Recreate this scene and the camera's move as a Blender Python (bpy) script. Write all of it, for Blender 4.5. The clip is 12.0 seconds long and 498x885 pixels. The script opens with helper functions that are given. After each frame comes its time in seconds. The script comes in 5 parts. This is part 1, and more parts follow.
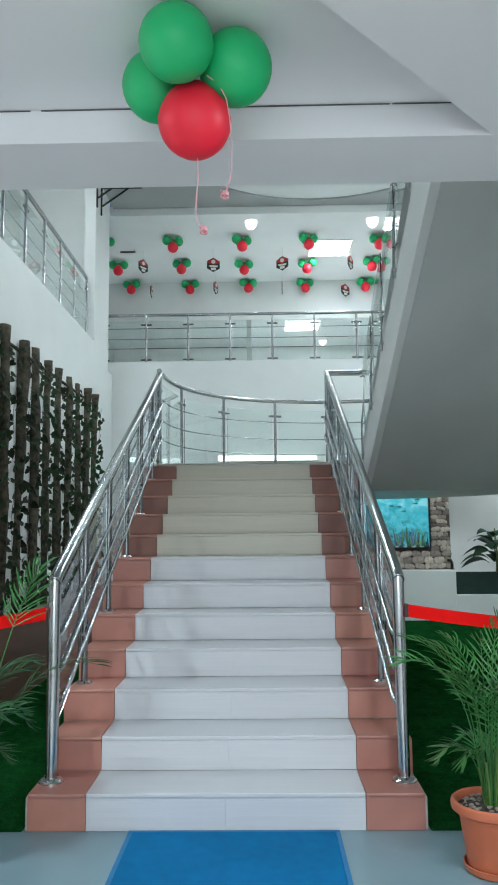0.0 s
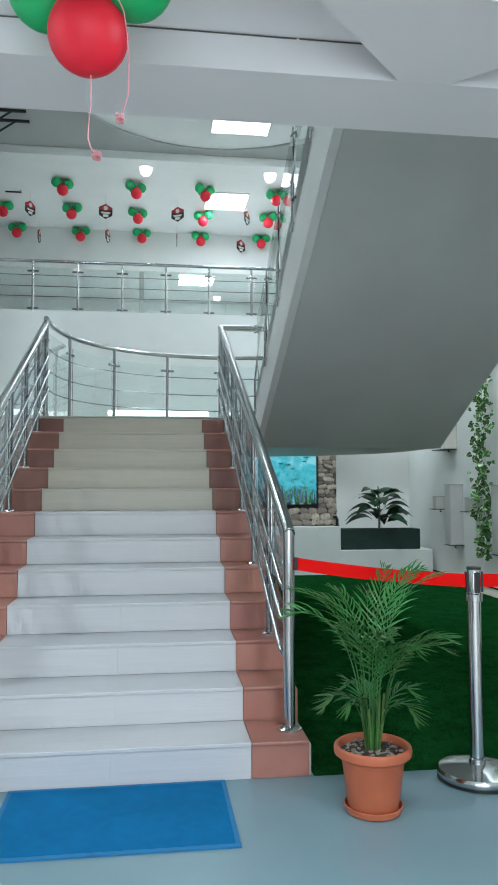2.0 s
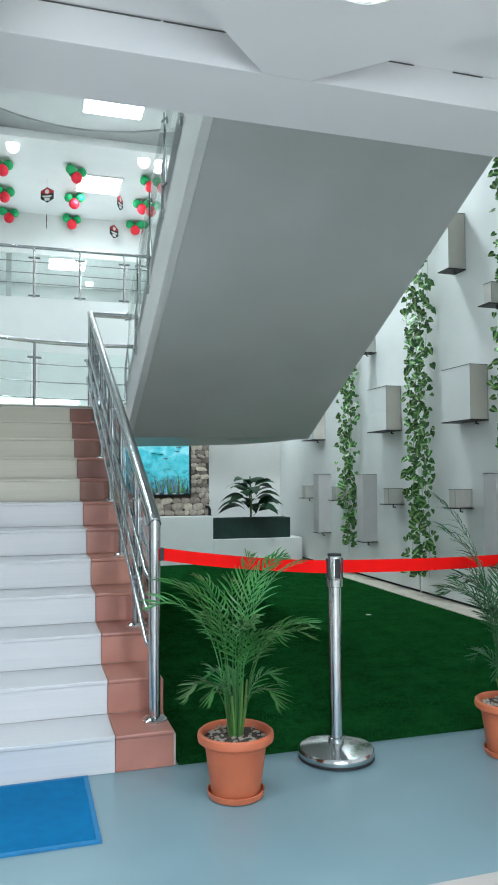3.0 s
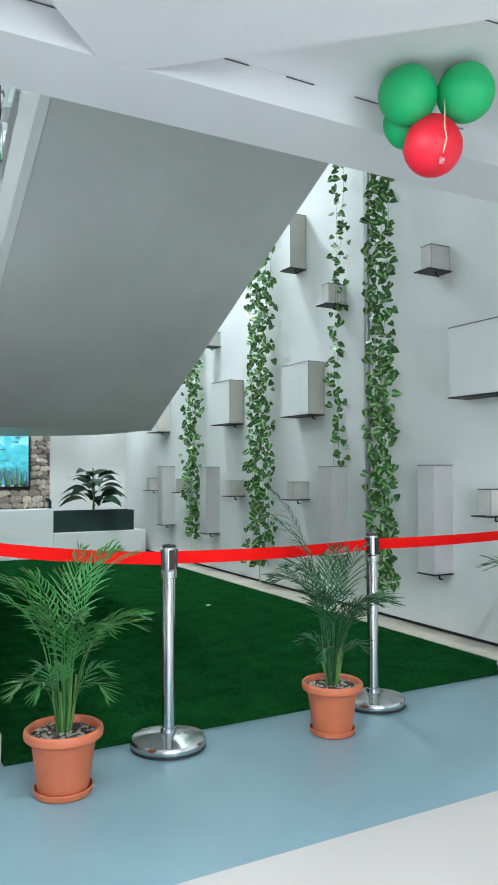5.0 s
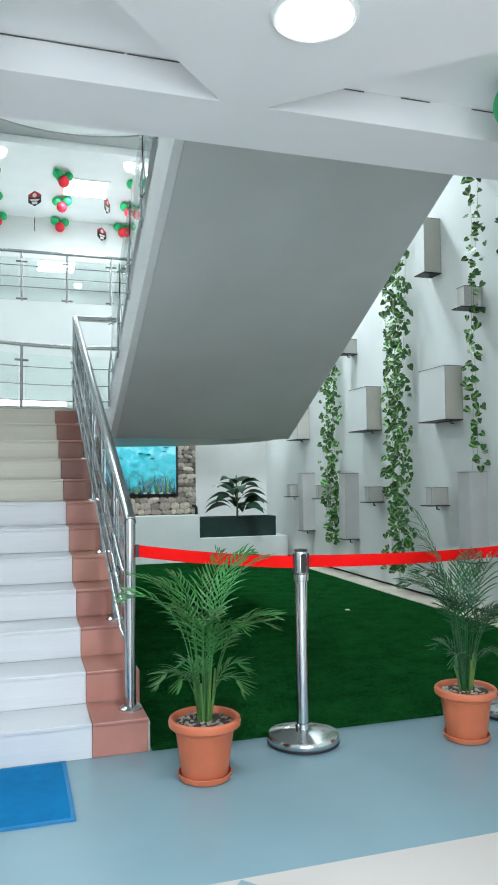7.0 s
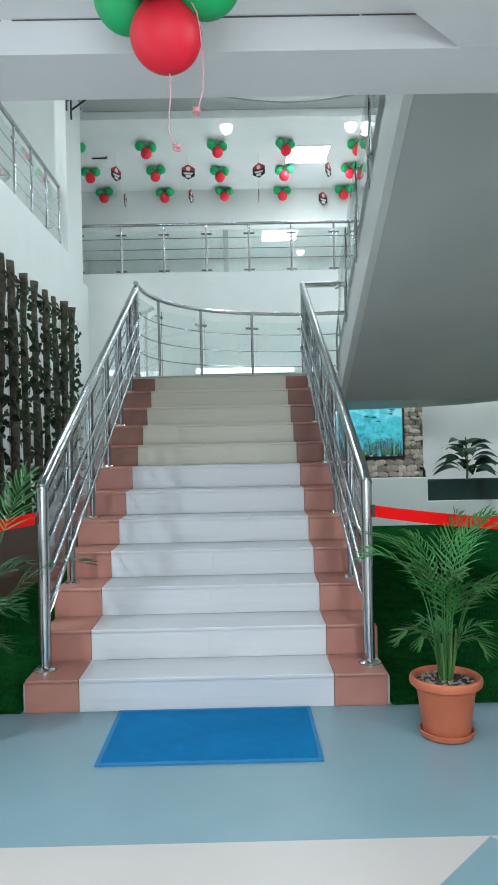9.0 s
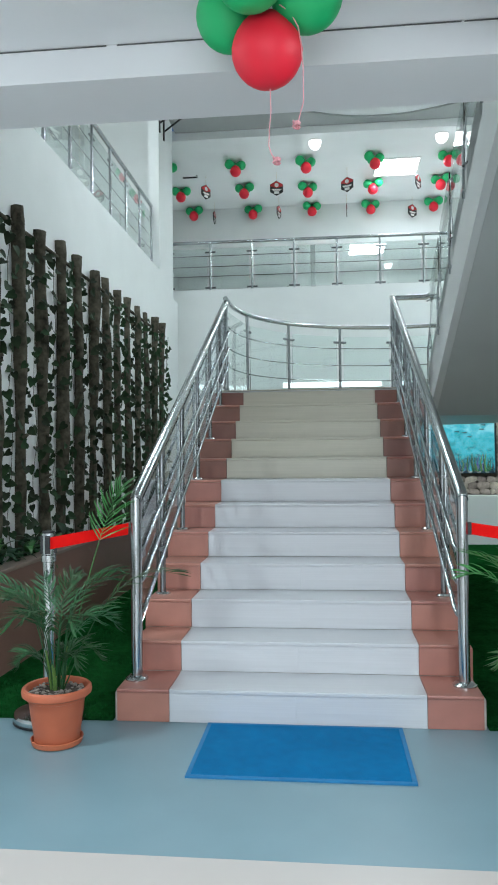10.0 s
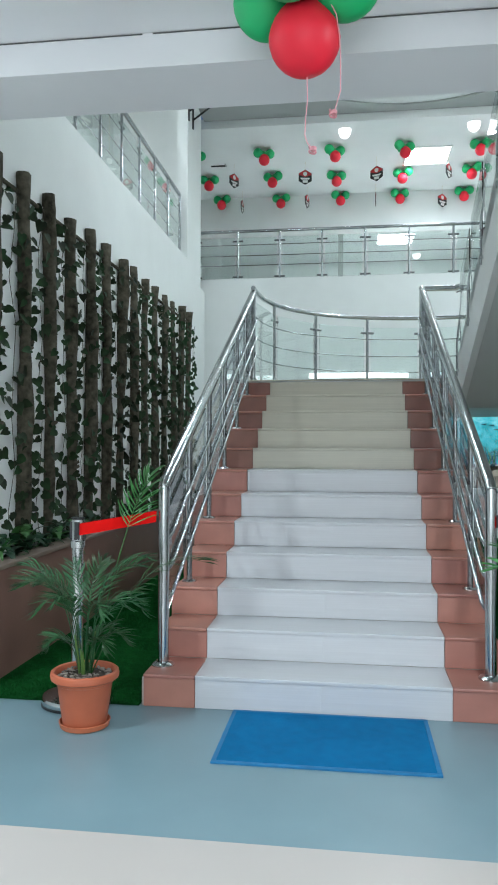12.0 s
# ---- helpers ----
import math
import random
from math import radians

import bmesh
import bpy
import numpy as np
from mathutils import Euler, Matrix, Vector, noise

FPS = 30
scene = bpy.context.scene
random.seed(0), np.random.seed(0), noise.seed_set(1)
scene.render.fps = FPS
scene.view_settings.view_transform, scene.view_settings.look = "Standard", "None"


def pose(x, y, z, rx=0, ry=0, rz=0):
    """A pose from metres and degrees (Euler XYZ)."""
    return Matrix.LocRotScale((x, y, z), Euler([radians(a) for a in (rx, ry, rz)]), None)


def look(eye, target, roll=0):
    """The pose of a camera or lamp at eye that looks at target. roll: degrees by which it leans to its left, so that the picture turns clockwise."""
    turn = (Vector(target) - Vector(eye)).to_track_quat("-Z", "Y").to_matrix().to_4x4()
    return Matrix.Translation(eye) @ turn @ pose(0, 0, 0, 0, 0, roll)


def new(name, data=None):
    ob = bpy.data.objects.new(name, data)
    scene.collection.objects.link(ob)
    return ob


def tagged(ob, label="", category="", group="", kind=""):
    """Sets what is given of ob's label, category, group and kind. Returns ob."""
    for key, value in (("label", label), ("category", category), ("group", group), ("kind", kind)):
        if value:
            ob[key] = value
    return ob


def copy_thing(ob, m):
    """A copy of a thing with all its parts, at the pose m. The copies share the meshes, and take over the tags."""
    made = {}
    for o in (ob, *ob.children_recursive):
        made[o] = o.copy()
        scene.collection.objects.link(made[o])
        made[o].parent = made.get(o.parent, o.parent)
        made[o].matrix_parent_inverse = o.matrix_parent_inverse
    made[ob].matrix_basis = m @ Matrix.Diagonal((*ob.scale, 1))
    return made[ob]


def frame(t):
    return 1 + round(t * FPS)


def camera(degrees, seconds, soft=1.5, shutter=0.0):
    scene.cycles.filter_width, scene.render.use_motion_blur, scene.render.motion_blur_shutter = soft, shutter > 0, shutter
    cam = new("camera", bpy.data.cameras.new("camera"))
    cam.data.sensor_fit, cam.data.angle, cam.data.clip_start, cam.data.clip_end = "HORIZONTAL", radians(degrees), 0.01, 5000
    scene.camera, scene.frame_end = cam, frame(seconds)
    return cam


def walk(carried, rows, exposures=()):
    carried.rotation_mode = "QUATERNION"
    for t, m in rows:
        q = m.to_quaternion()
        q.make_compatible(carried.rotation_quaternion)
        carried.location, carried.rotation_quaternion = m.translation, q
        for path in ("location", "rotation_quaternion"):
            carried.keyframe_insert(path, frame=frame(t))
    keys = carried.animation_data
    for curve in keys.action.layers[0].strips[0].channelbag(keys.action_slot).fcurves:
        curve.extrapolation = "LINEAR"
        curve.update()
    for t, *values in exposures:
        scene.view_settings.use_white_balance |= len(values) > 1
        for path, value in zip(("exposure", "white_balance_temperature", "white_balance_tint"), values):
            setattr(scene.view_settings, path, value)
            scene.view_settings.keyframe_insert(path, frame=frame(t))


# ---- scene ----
cam = camera(37.2, 12.0, soft=1.9)
PATH = [
    (0, (0.194, -3.628, 1.398), (0.158, -1.642, 1.63), -0.6),
    (0.5, (0.15, -3.553, 1.387), (0.131, -1.563, 1.58), -0.2),
    (1, (0.145, -3.522, 1.381), (0.147, -1.528, 1.531), -0.3),
    (1.5, (0.155, -3.528, 1.378), (0.217, -1.533, 1.502), -0.3),
    (2, (0.185, -3.534, 1.376), (0.443, -1.554, 1.494), -0.1),
    (2.5, (0.206, -3.537, 1.382), (0.63, -1.585, 1.487), -0.1),
    (3, (0.233, -3.529, 1.375), (0.818, -1.618, 1.465), -0.3),
    (3.5, (0.258, -3.532, 1.37), (1.001, -1.677, 1.451), -0.5),
    (3.7, (0.264, -3.537, 1.37), (1.045, -1.696, 1.45), -0.5),
    (5.5, (0.303, -3.592, 1.371), (1.283, -1.85, 1.438), 0.1),
    (6, (0.317, -3.664, 1.377), (1.247, -1.896, 1.457), 0.4),
    (6.5, (0.311, -3.721, 1.38), (1.095, -1.883, 1.474), 0.1),
    (7, (0.293, -3.747, 1.379), (0.895, -1.842, 1.466), -0.6),
    (7.2, (0.277, -3.743, 1.372), (0.828, -1.822, 1.458), -0.5),
    (8.8, (0.212, -3.806, 1.375), (0.295, -1.808, 1.38), -0.8),
    (9, (0.211, -3.799, 1.372), (0.228, -1.799, 1.369), -1.2),
    (9.5, (0.172, -3.781, 1.365), (0.043, -1.785, 1.377), -0.7),
    (10, (0.168, -3.787, 1.366), (-0.039, -1.798, 1.406), -0.6),
    (10.5, (0.161, -3.793, 1.364), (-0.087, -1.809, 1.414), -0.2),
    (11, (0.149, -3.792, 1.361), (-0.136, -1.813, 1.387), 0.3),
    (11.5, (0.144, -3.795, 1.36), (-0.14, -1.816, 1.38), 0.3),
    (12, (0.143, -3.798, 1.365), (-0.127, -1.816, 1.378), 0.2),
]
walk(cam, [(t, look(eye, target, roll)) for t, eye, target, roll in PATH],
     exposures=[(0, -0.09), (1.5, -0.10), (2.0, -0.06), (2.5, 0.06), (3.5, 0.42), (5.5, 0.52), (6.0, 0.47), (6.5, 0.53), (7.2, 0.36), (9, 0.05), (12, -0.02)])

# world, lamps and exposure
w = bpy.data.worlds.new("world")
scene.world = w
w.use_nodes = True
_sky = w.node_tree.nodes.new("ShaderNodeTexSky")
_sky.sky_type = "NISHITA"
_sky.sun_disc = False
_sky.sun_elevation = radians(40)
_sky.sun_rotation = radians(200)
w.node_tree.links.new(_sky.outputs[0], w.node_tree.nodes["Background"].inputs[0])
w.node_tree.nodes["Background"].inputs[1].default_value = 0.1
scene.view_settings.exposure = 0.0


def area(name, at, target, sx, sy, watts, col=(1, 1, 1), shape="RECTANGLE"):
    d = bpy.data.lights.new(name, "AREA")
    d.shape, d.size, d.size_y, d.energy, d.color = shape, sx, sy, watts, col
    o = new(name, d)
    o.matrix_world = look(at, target)
    return o


COOL = (0.835, 0.985, 1.05)
area("lobby_lamp_light", (1.15, -1.74, 2.735), (1.15, -1.74, 0), 0.24, 0.24, 30, COOL, "DISK")
area("lobby_lamp_light", (-2.5, -1.9, 2.86), (-2.5, -1.9, 0), 0.22, 0.22, 84, COOL, "DISK")
# next two: added behind the viewpoint to raise the lobby bounce
area("lobby_lamp_light", (1.4, -4.6, 2.735), (1.4, -4.6, 0), 0.22, 0.22, 74, COOL, "DISK")
area("lobby_lamp_light", (-2.2, -5.0, 2.86), (-2.2, -5.0, 0), 0.22, 0.22, 84, COOL, "DISK")
area("atrium_panel_light", (1.44, 6.86, 6.64), (1.44, 6.86, 0), 0.82, 0.58, 60, COOL)
# next two: unseen, added to brighten the right wall and the log screen
area("atrium_panel_light", (3.75, 4.9, 6.56), (3.75, 4.9, 0), 0.72, 0.72, 175, COOL)
area("atrium_panel_light", (-1.1, 3.4, 6.56), (-1.1, 3.4, 0), 0.72, 0.72, 42, COOL)
area("gallery_panel_light", (1.47, 9.44, 6.45), (1.47, 9.44, 0), 0.72, 0.72, 40, COOL)
# unseen, added to brighten the side gallery
area("gallery_panel_light", (-2.9, 3.8, 7.84), (-2.9, 3.8, 0), 0.72, 0.72, 55, COOL)
for _x in (0.05, 2.07, 2.55):
    area("gallery_spot_light", (_x, 8.20, 6.33), (_x, 8.20, 0), 0.16, 0.16, 4, COOL, "DISK")
area("recess_panel_light", (1.13, 12.82, 5.97), (1.13, 12.82, 0), 0.76, 0.80, 30, COOL)
# unseen lamp, added to lift the dark niche
area("niche_fill_light", (4.1, 8.5, 2.57), (4.1, 8.5, 0), 0.16, 0.16, 4, COOL, "DISK")
# soft fill from behind the viewpoint, no such source known
area("front_fill_light", (0.2, -6.95, 1.4), (0.2, 0, 1.4), 4.5, 2.15, 115, (0.84, 0.97, 1.06))


# materials
def mat(name, col, rough=0.5, metal=0.0, vary=0.0, scale=6.0, bump=0.0, bscale=60.0, spec=None, dark=None, coord="Object"):
    """A principled surface whose colour drifts between two tones at two scales, with fine relief."""
    m = bpy.data.materials.new(name)
    m.use_nodes = True
    nt = m.node_tree
    b = nt.nodes["Principled BSDF"]
    b.inputs["Base Color"].default_value = (*col, 1)
    b.inputs["Roughness"].default_value = rough
    b.inputs["Metallic"].default_value = metal
    if spec is not None:
        b.inputs["Specular IOR Level"].default_value = spec
    tc = nt.nodes.new("ShaderNodeTexCoord")
    if vary > 0:
        n1 = nt.nodes.new("ShaderNodeTexNoise")
        n1.inputs["Scale"].default_value, n1.inputs["Detail"].default_value = scale, 8
        n2 = nt.nodes.new("ShaderNodeTexNoise")
        n2.inputs["Scale"].default_value, n2.inputs["Detail"].default_value = scale * 0.17, 3
        add = nt.nodes.new("ShaderNodeMath")
        add.operation = "ADD"
        ramp = nt.nodes.new("ShaderNodeMapRange")
        ramp.inputs["From Min"].default_value, ramp.inputs["From Max"].default_value = 0.7, 1.3
        mix = nt.nodes.new("ShaderNodeMix")
        mix.data_type = "RGBA"
        lo = dark if dark else tuple(c * (1 - vary) for c in col)
        mix.inputs["A"].default_value = (*lo, 1)
        mix.inputs["B"].default_value = (*[min(1, c * (1 + vary * 0.4)) for c in col], 1)
        nt.links.new(tc.outputs[coord], n1.inputs["Vector"])
        nt.links.new(tc.outputs[coord], n2.inputs["Vector"])
        nt.links.new(n1.outputs["Fac"], add.inputs[0])
        nt.links.new(n2.outputs["Fac"], add.inputs[1])
        nt.links.new(add.outputs[0], ramp.inputs["Value"])
        nt.links.new(ramp.outputs[0], mix.inputs["Factor"])
        nt.links.new(mix.outputs["Result"], b.inputs["Base Color"])
        rr = nt.nodes.new("ShaderNodeMapRange")
        rr.inputs["To Min"].default_value, rr.inputs["To Max"].default_value = max(0.02, rough - 0.07), min(1, rough + 0.07)
        nt.links.new(n1.outputs["Fac"], rr.inputs["Value"])
        nt.links.new(rr.outputs[0], b.inputs["Roughness"])
    if bump > 0:
        n3 = nt.nodes.new("ShaderNodeTexNoise")
        n3.inputs["Scale"].default_value, n3.inputs["Detail"].default_value = bscale, 4
        bp = nt.nodes.new("ShaderNodeBump")
        bp.inputs["Strength"].default_value, bp.inputs["Distance"].default_value = bump, 0.004
        nt.links.new(tc.outputs[coord], n3.inputs["Vector"])
        nt.links.new(n3.outputs["Fac"], bp.inputs["Height"])
        nt.links.new(bp.outputs[0], b.inputs["Normal"])
    return m


def random_tint(m, amount=0.25, hue=0.02):
    """Let each object that wears m differ a little in tone."""
    nt = m.node_tree
    b = nt.nodes["Principled BSDF"]
    oi = nt.nodes.new("ShaderNodeObjectInfo")
    hs = nt.nodes.new("ShaderNodeHueSaturation")
    mr = nt.nodes.new("ShaderNodeMapRange")
    mr.inputs["To Min"].default_value, mr.inputs["To Max"].default_value = 1 - amount, 1 + amount
    mh = nt.nodes.new("ShaderNodeMapRange")
    mh.inputs["To Min"].default_value, mh.inputs["To Max"].default_value = 0.5 - hue, 0.5 + hue
    nt.links.new(oi.outputs["Random"], mr.inputs["Value"])
    nt.links.new(oi.outputs["Random"], mh.inputs["Value"])
    nt.links.new(mr.outputs[0], hs.inputs["Value"])
    nt.links.new(mh.outputs[0], hs.inputs["Hue"])
    links = b.inputs["Base Color"].links
    if links:
        nt.links.new(links[0].from_socket, hs.inputs["Color"])
    else:
        hs.inputs["Color"].default_value = b.inputs["Base Color"].default_value
    nt.links.new(hs.outputs[0], b.inputs["Base Color"])
    return m


def striate(m, amount=0.10):
    """Fine streaks along x, as on ribbed step tiles, in tone and relief."""
    nt = m.node_tree
    b = nt.nodes["Principled BSDF"]
    src = b.inputs["Base Color"].links[0].from_socket
    tc = nt.nodes.new("ShaderNodeTexCoord")
    mp = nt.nodes.new("ShaderNodeMapping")
    mp.inputs["Scale"].default_value = (1.5, 130, 130)
    ns = nt.nodes.new("ShaderNodeTexNoise")
    ns.inputs["Scale"].default_value, ns.inputs["Detail"].default_value = 1.0, 2
    rg = nt.nodes.new("ShaderNodeMapRange")
    rg.inputs["From Min"].default_value, rg.inputs["From Max"].default_value = 0.35, 0.65
    rg.inputs["To Min"].default_value, rg.inputs["To Max"].default_value = 1 - amount, 1.0
    mx = nt.nodes.new("ShaderNodeMix")
    mx.data_type, mx.blend_type = "RGBA", "MULTIPLY"
    mx.inputs["Factor"].default_value = 1.0
    bp = nt.nodes.new("ShaderNodeBump")
    bp.inputs["Strength"].default_value, bp.inputs["Distance"].default_value = 0.25, 0.002
    nt.links.new(tc.outputs["Object"], mp.inputs["Vector"])
    nt.links.new(mp.outputs[0], ns.inputs["Vector"])
    nt.links.new(ns.outputs["Fac"], rg.inputs["Value"])
    nt.links.new(src, mx.inputs["A"])
    nt.links.new(rg.outputs[0], mx.inputs["B"])
    nt.links.new(mx.outputs["Result"], b.inputs["Base Color"])
    nt.links.new(ns.outputs["Fac"], bp.inputs["Height"])
    nt.links.new(bp.outputs[0], b.inputs["Normal"])
    return m


def glow(name, col, strength):
    m = bpy.data.materials.new(name)
    m.use_nodes = True
    b = m.node_tree.nodes["Principled BSDF"]
    b.inputs["Base Color"].default_value = (*col, 1)
    b.inputs["Emission Color"].default_value = (*col, 1)
    b.inputs["Emission Strength"].default_value = strength
    return m


WHITE = mat("white_wall_paint", (0.78, 0.80, 0.79), 0.6, 0, 0.05, 2.5, 0.15, 90)
CEIL = mat("ceiling_paint", (0.84, 0.86, 0.86), 0.65, 0, 0.05, 2.0, 0.1, 70)
# atrium ring: its dimness beside the lit ceilings is put into the colour
RING = mat("shade_grey_tone", (0.40, 0.415, 0.412), 0.6, 0, 0.06, 2.0, 0.1, 70)
LOBBYCEIL = mat("lobby_ceiling_paint", (0.80, 0.81, 0.825), 0.6, 0, 0.06, 1.2, 0.1, 70)
# undersides: greyer than the walls, part of their shade is in the colour
SOFFIT = mat("shade_toned_soffit", (0.60, 0.625, 0.615), 0.34, 0, 0.10, 1.6, 0.12, 40)
CREAM = mat("cream_wall_paint", (0.78, 0.785, 0.765), 0.6, 0, 0.06, 2.5, 0.1, 80)
VINYL = mat("blue_grey_vinyl", (0.180, 0.276, 0.315), 0.32, 0, 0.10, 3.0)
TILE = mat("cream_floor_tile", (0.47, 0.425, 0.40), 0.34, 0, 0.03, 1.2)
STEPW = random_tint(mat("white_step_tile", (0.56, 0.56, 0.585), 0.32, 0, 0.025, 5.0), 0.01, 0.0)
STEPC = random_tint(mat("cream_step_tile", (0.51, 0.48, 0.395), 0.32, 0, 0.05, 5.0), 0.03, 0.0)
TERRA = random_tint(mat("terracotta_step_tile", (0.405, 0.170, 0.130), 0.38, 0, 0.13, 9.0, 0.12, 140), 0.08, 0.005)
striate(STEPW, 0.05)
striate(STEPC, 0.08)
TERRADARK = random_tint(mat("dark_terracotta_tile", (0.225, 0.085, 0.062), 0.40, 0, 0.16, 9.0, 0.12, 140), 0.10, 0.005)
PLASTER = mat("raw_plaster", (0.50, 0.47, 0.43), 0.9, 0, 0.35, 25, 0.6, 60)
TURF = mat("green_artificial_turf", (0.008, 0.066, 0.016), 0.95, 0, 0.45, 30, 1.0, 420, spec=0.0)
BLADE = mat("turf_fibre", (0.010, 0.085, 0.020), 0.9, 0, 0.4, 20, spec=0.0)
STEEL = mat("brushed_steel", (0.43, 0.45, 0.46), 0.19, 1.0, 0.10, 14, 0.02, 300)
CLAMP = mat("dull_dark_steel", (0.17, 0.18, 0.185), 0.30, 1.0, 0.15, 20)
POSTSTEEL = mat("dull_post_steel", (0.27, 0.28, 0.29), 0.22, 1.0, 0.12, 14)
CHROME = mat("polished_chrome", (0.60, 0.62, 0.63), 0.13, 1.0, 0.08, 10)
BLACK = mat("black_plastic", (0.015, 0.016, 0.018), 0.45, 0, 0.2, 20)
IRON = mat("black_painted_iron", (0.02, 0.02, 0.02), 0.5, 0.4, 0.2, 20)
MATBLUE = mat("blue_rubber_mat", (0.003, 0.145, 0.335), 0.85, 0, 0.18, 18, 0.8, 260, spec=0.1)
MATEDGE = mat("blue_mat_border", (0.006, 0.16, 0.36), 0.65, 0, 0.2, 20, 0.2, 100)
BELT = mat("red_webbing", (0.72, 0.005, 0.004), 0.7, 0, 0.06, 40, 0.4, 500, spec=0.1)
POT = random_tint(mat("terracotta_plastic", (0.52, 0.135, 0.062), 0.45, 0, 0.14, 7, 0.08, 90), 0.05, 0.003)
SOIL = mat("dark_soil", (0.06, 0.045, 0.035), 0.95, 0, 0.5, 40, 1.0, 120)
PEBBLE = random_tint(mat("pale_pebble", (0.42, 0.36, 0.30), 0.7, 0, 0.35, 40, 0.2, 100), 0.4)
STEM = mat("palm_stem", (0.13, 0.17, 0.06), 0.55, 0, 0.4, 18)
PALMSTEM = mat("green_palm_stem", (0.10, 0.19, 0.04), 0.5, 0, 0.4, 14)
PALM = random_tint(mat("palm_leaf", (0.036, 0.160, 0.034), 0.40, 0, 0.45, 12, spec=0.4), 0.35, 0.02)
PALMDARK = random_tint(mat("dark_palm_leaf", (0.022, 0.095, 0.032), 0.40, 0, 0.45, 12, spec=0.4), 0.35, 0.02)
DARKLEAF = random_tint(mat("dark_glossy_leaf", (0.012, 0.050, 0.022), 0.5, 0, 0.4, 10, spec=0.25), 0.3)
VINELEAF = random_tint(mat("dull_vine_leaf", (0.020, 0.040, 0.016), 0.55, 0, 0.5, 12, spec=0.15), 0.5, 0.03)
BARK = mat("dark_bark", (0.112, 0.100, 0.075), 0.95, 0, 0.65, 22, 1.0, 40, spec=0.1, dark=(0.020, 0.019, 0.013))
PLANTER = mat("brown_planter_paint", (0.22, 0.118, 0.092), 0.5, 0, 0.18, 4, 0.2, 60)
CAP = mat("planter_cap_stone", (0.25, 0.19, 0.155), 0.45, 0, 0.2, 10, 0.2, 80)
RATTAN = mat("dark_green_box", (0.012, 0.040, 0.032), 0.4, 0, 0.35, 30)
# sides of the square boxes: the weaker light there is in the colour
BOXSIDE = random_tint(mat("box_side_shade", (0.60, 0.575, 0.52), 0.6, 0, 0.07, 6, 0.1, 90), 0.05, 0.0)
LILAC = random_tint(mat("lilac_grey_cloth", (0.56, 0.55, 0.55), 0.75, 0, 0.10, 5, 0.2, 160), 0.05, 0.0)
DRAB = mat("drab_grey_paint", (0.60, 0.59, 0.55), 0.6, 0, 0.12, 8, 0.1, 90)
GLOSSWALL = mat("glossy_white_panel", (0.84, 0.86, 0.85), 0.05, 0, 0.04, 2.0, spec=1.0)
STONE = random_tint(mat("cladding_stone", (0.50, 0.42, 0.36), 0.85, 0, 0.35, 14, 0.9, 45), 0.5, 0.02)
MORTAR = mat("dark_mortar", (0.13, 0.11, 0.09), 0.95, 0, 0.4, 30, 0.5, 60)
GREENBALL = mat("green_balloon_rubber", (0.008, 0.46, 0.15), 0.5, 0, 0.05, 5)
REDBALL = mat("red_balloon_rubber", (0.86, 0.014, 0.040), 0.5, 0, 0.05, 5)
RIBBON = mat("pink_ribbon", (0.80, 0.36, 0.40), 0.4, 0, 0.2, 30)
GOLD = mat("gold_ribbon", (0.75, 0.62, 0.40), 0.4, 0, 0.2, 30)
SIGNBLACK = mat("black_sign_board", (0.012, 0.015, 0.014), 0.4, 0, 0.2, 12)
SIGNRED = mat("red_sign_board", (0.55, 0.02, 0.025), 0.4, 0, 0.1, 12)
SIGNWHITE = mat("white_print", (0.75, 0.75, 0.72), 0.5, 0, 0.05, 12)
GREY = mat("grey_aluminium", (0.42, 0.44, 0.43), 0.4, 0.6, 0.1, 12)
SEAM = mat("shadowed_seam", (0.13, 0.13, 0.13), 0.9, 0, 0.3, 20)
SLOT = mat("dark_gap", (0.02, 0.02, 0.02), 0.9, 0, 0.3, 20)
LAMP = glow("lamp_diffuser", (0.95, 0.98, 1.0), 14)
SPOT = glow("spot_diffuser", (0.95, 0.98, 1.0), 2.2)
PANEL = glow("panel_diffuser", (0.94, 0.98, 1.0), 9)
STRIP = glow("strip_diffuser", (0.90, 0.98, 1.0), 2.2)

GLASS = bpy.data.materials.new("clear_glass")
GLASS.use_nodes = True
_b = GLASS.node_tree.nodes["Principled BSDF"]
_b.inputs["Base Color"].default_value = (0.90, 0.97, 0.95, 1)
_b.inputs["Transmission Weight"].default_value = 1.0
_b.inputs["Roughness"].default_value = 0.01
_b.inputs["IOR"].default_value = 1.45


SMOKED = GLASS.copy()
SMOKED.name = "grey_tinted_glass"
SMOKED.node_tree.nodes["Principled BSDF"].inputs["Base Color"].default_value = (0.70, 0.76, 0.80, 1)


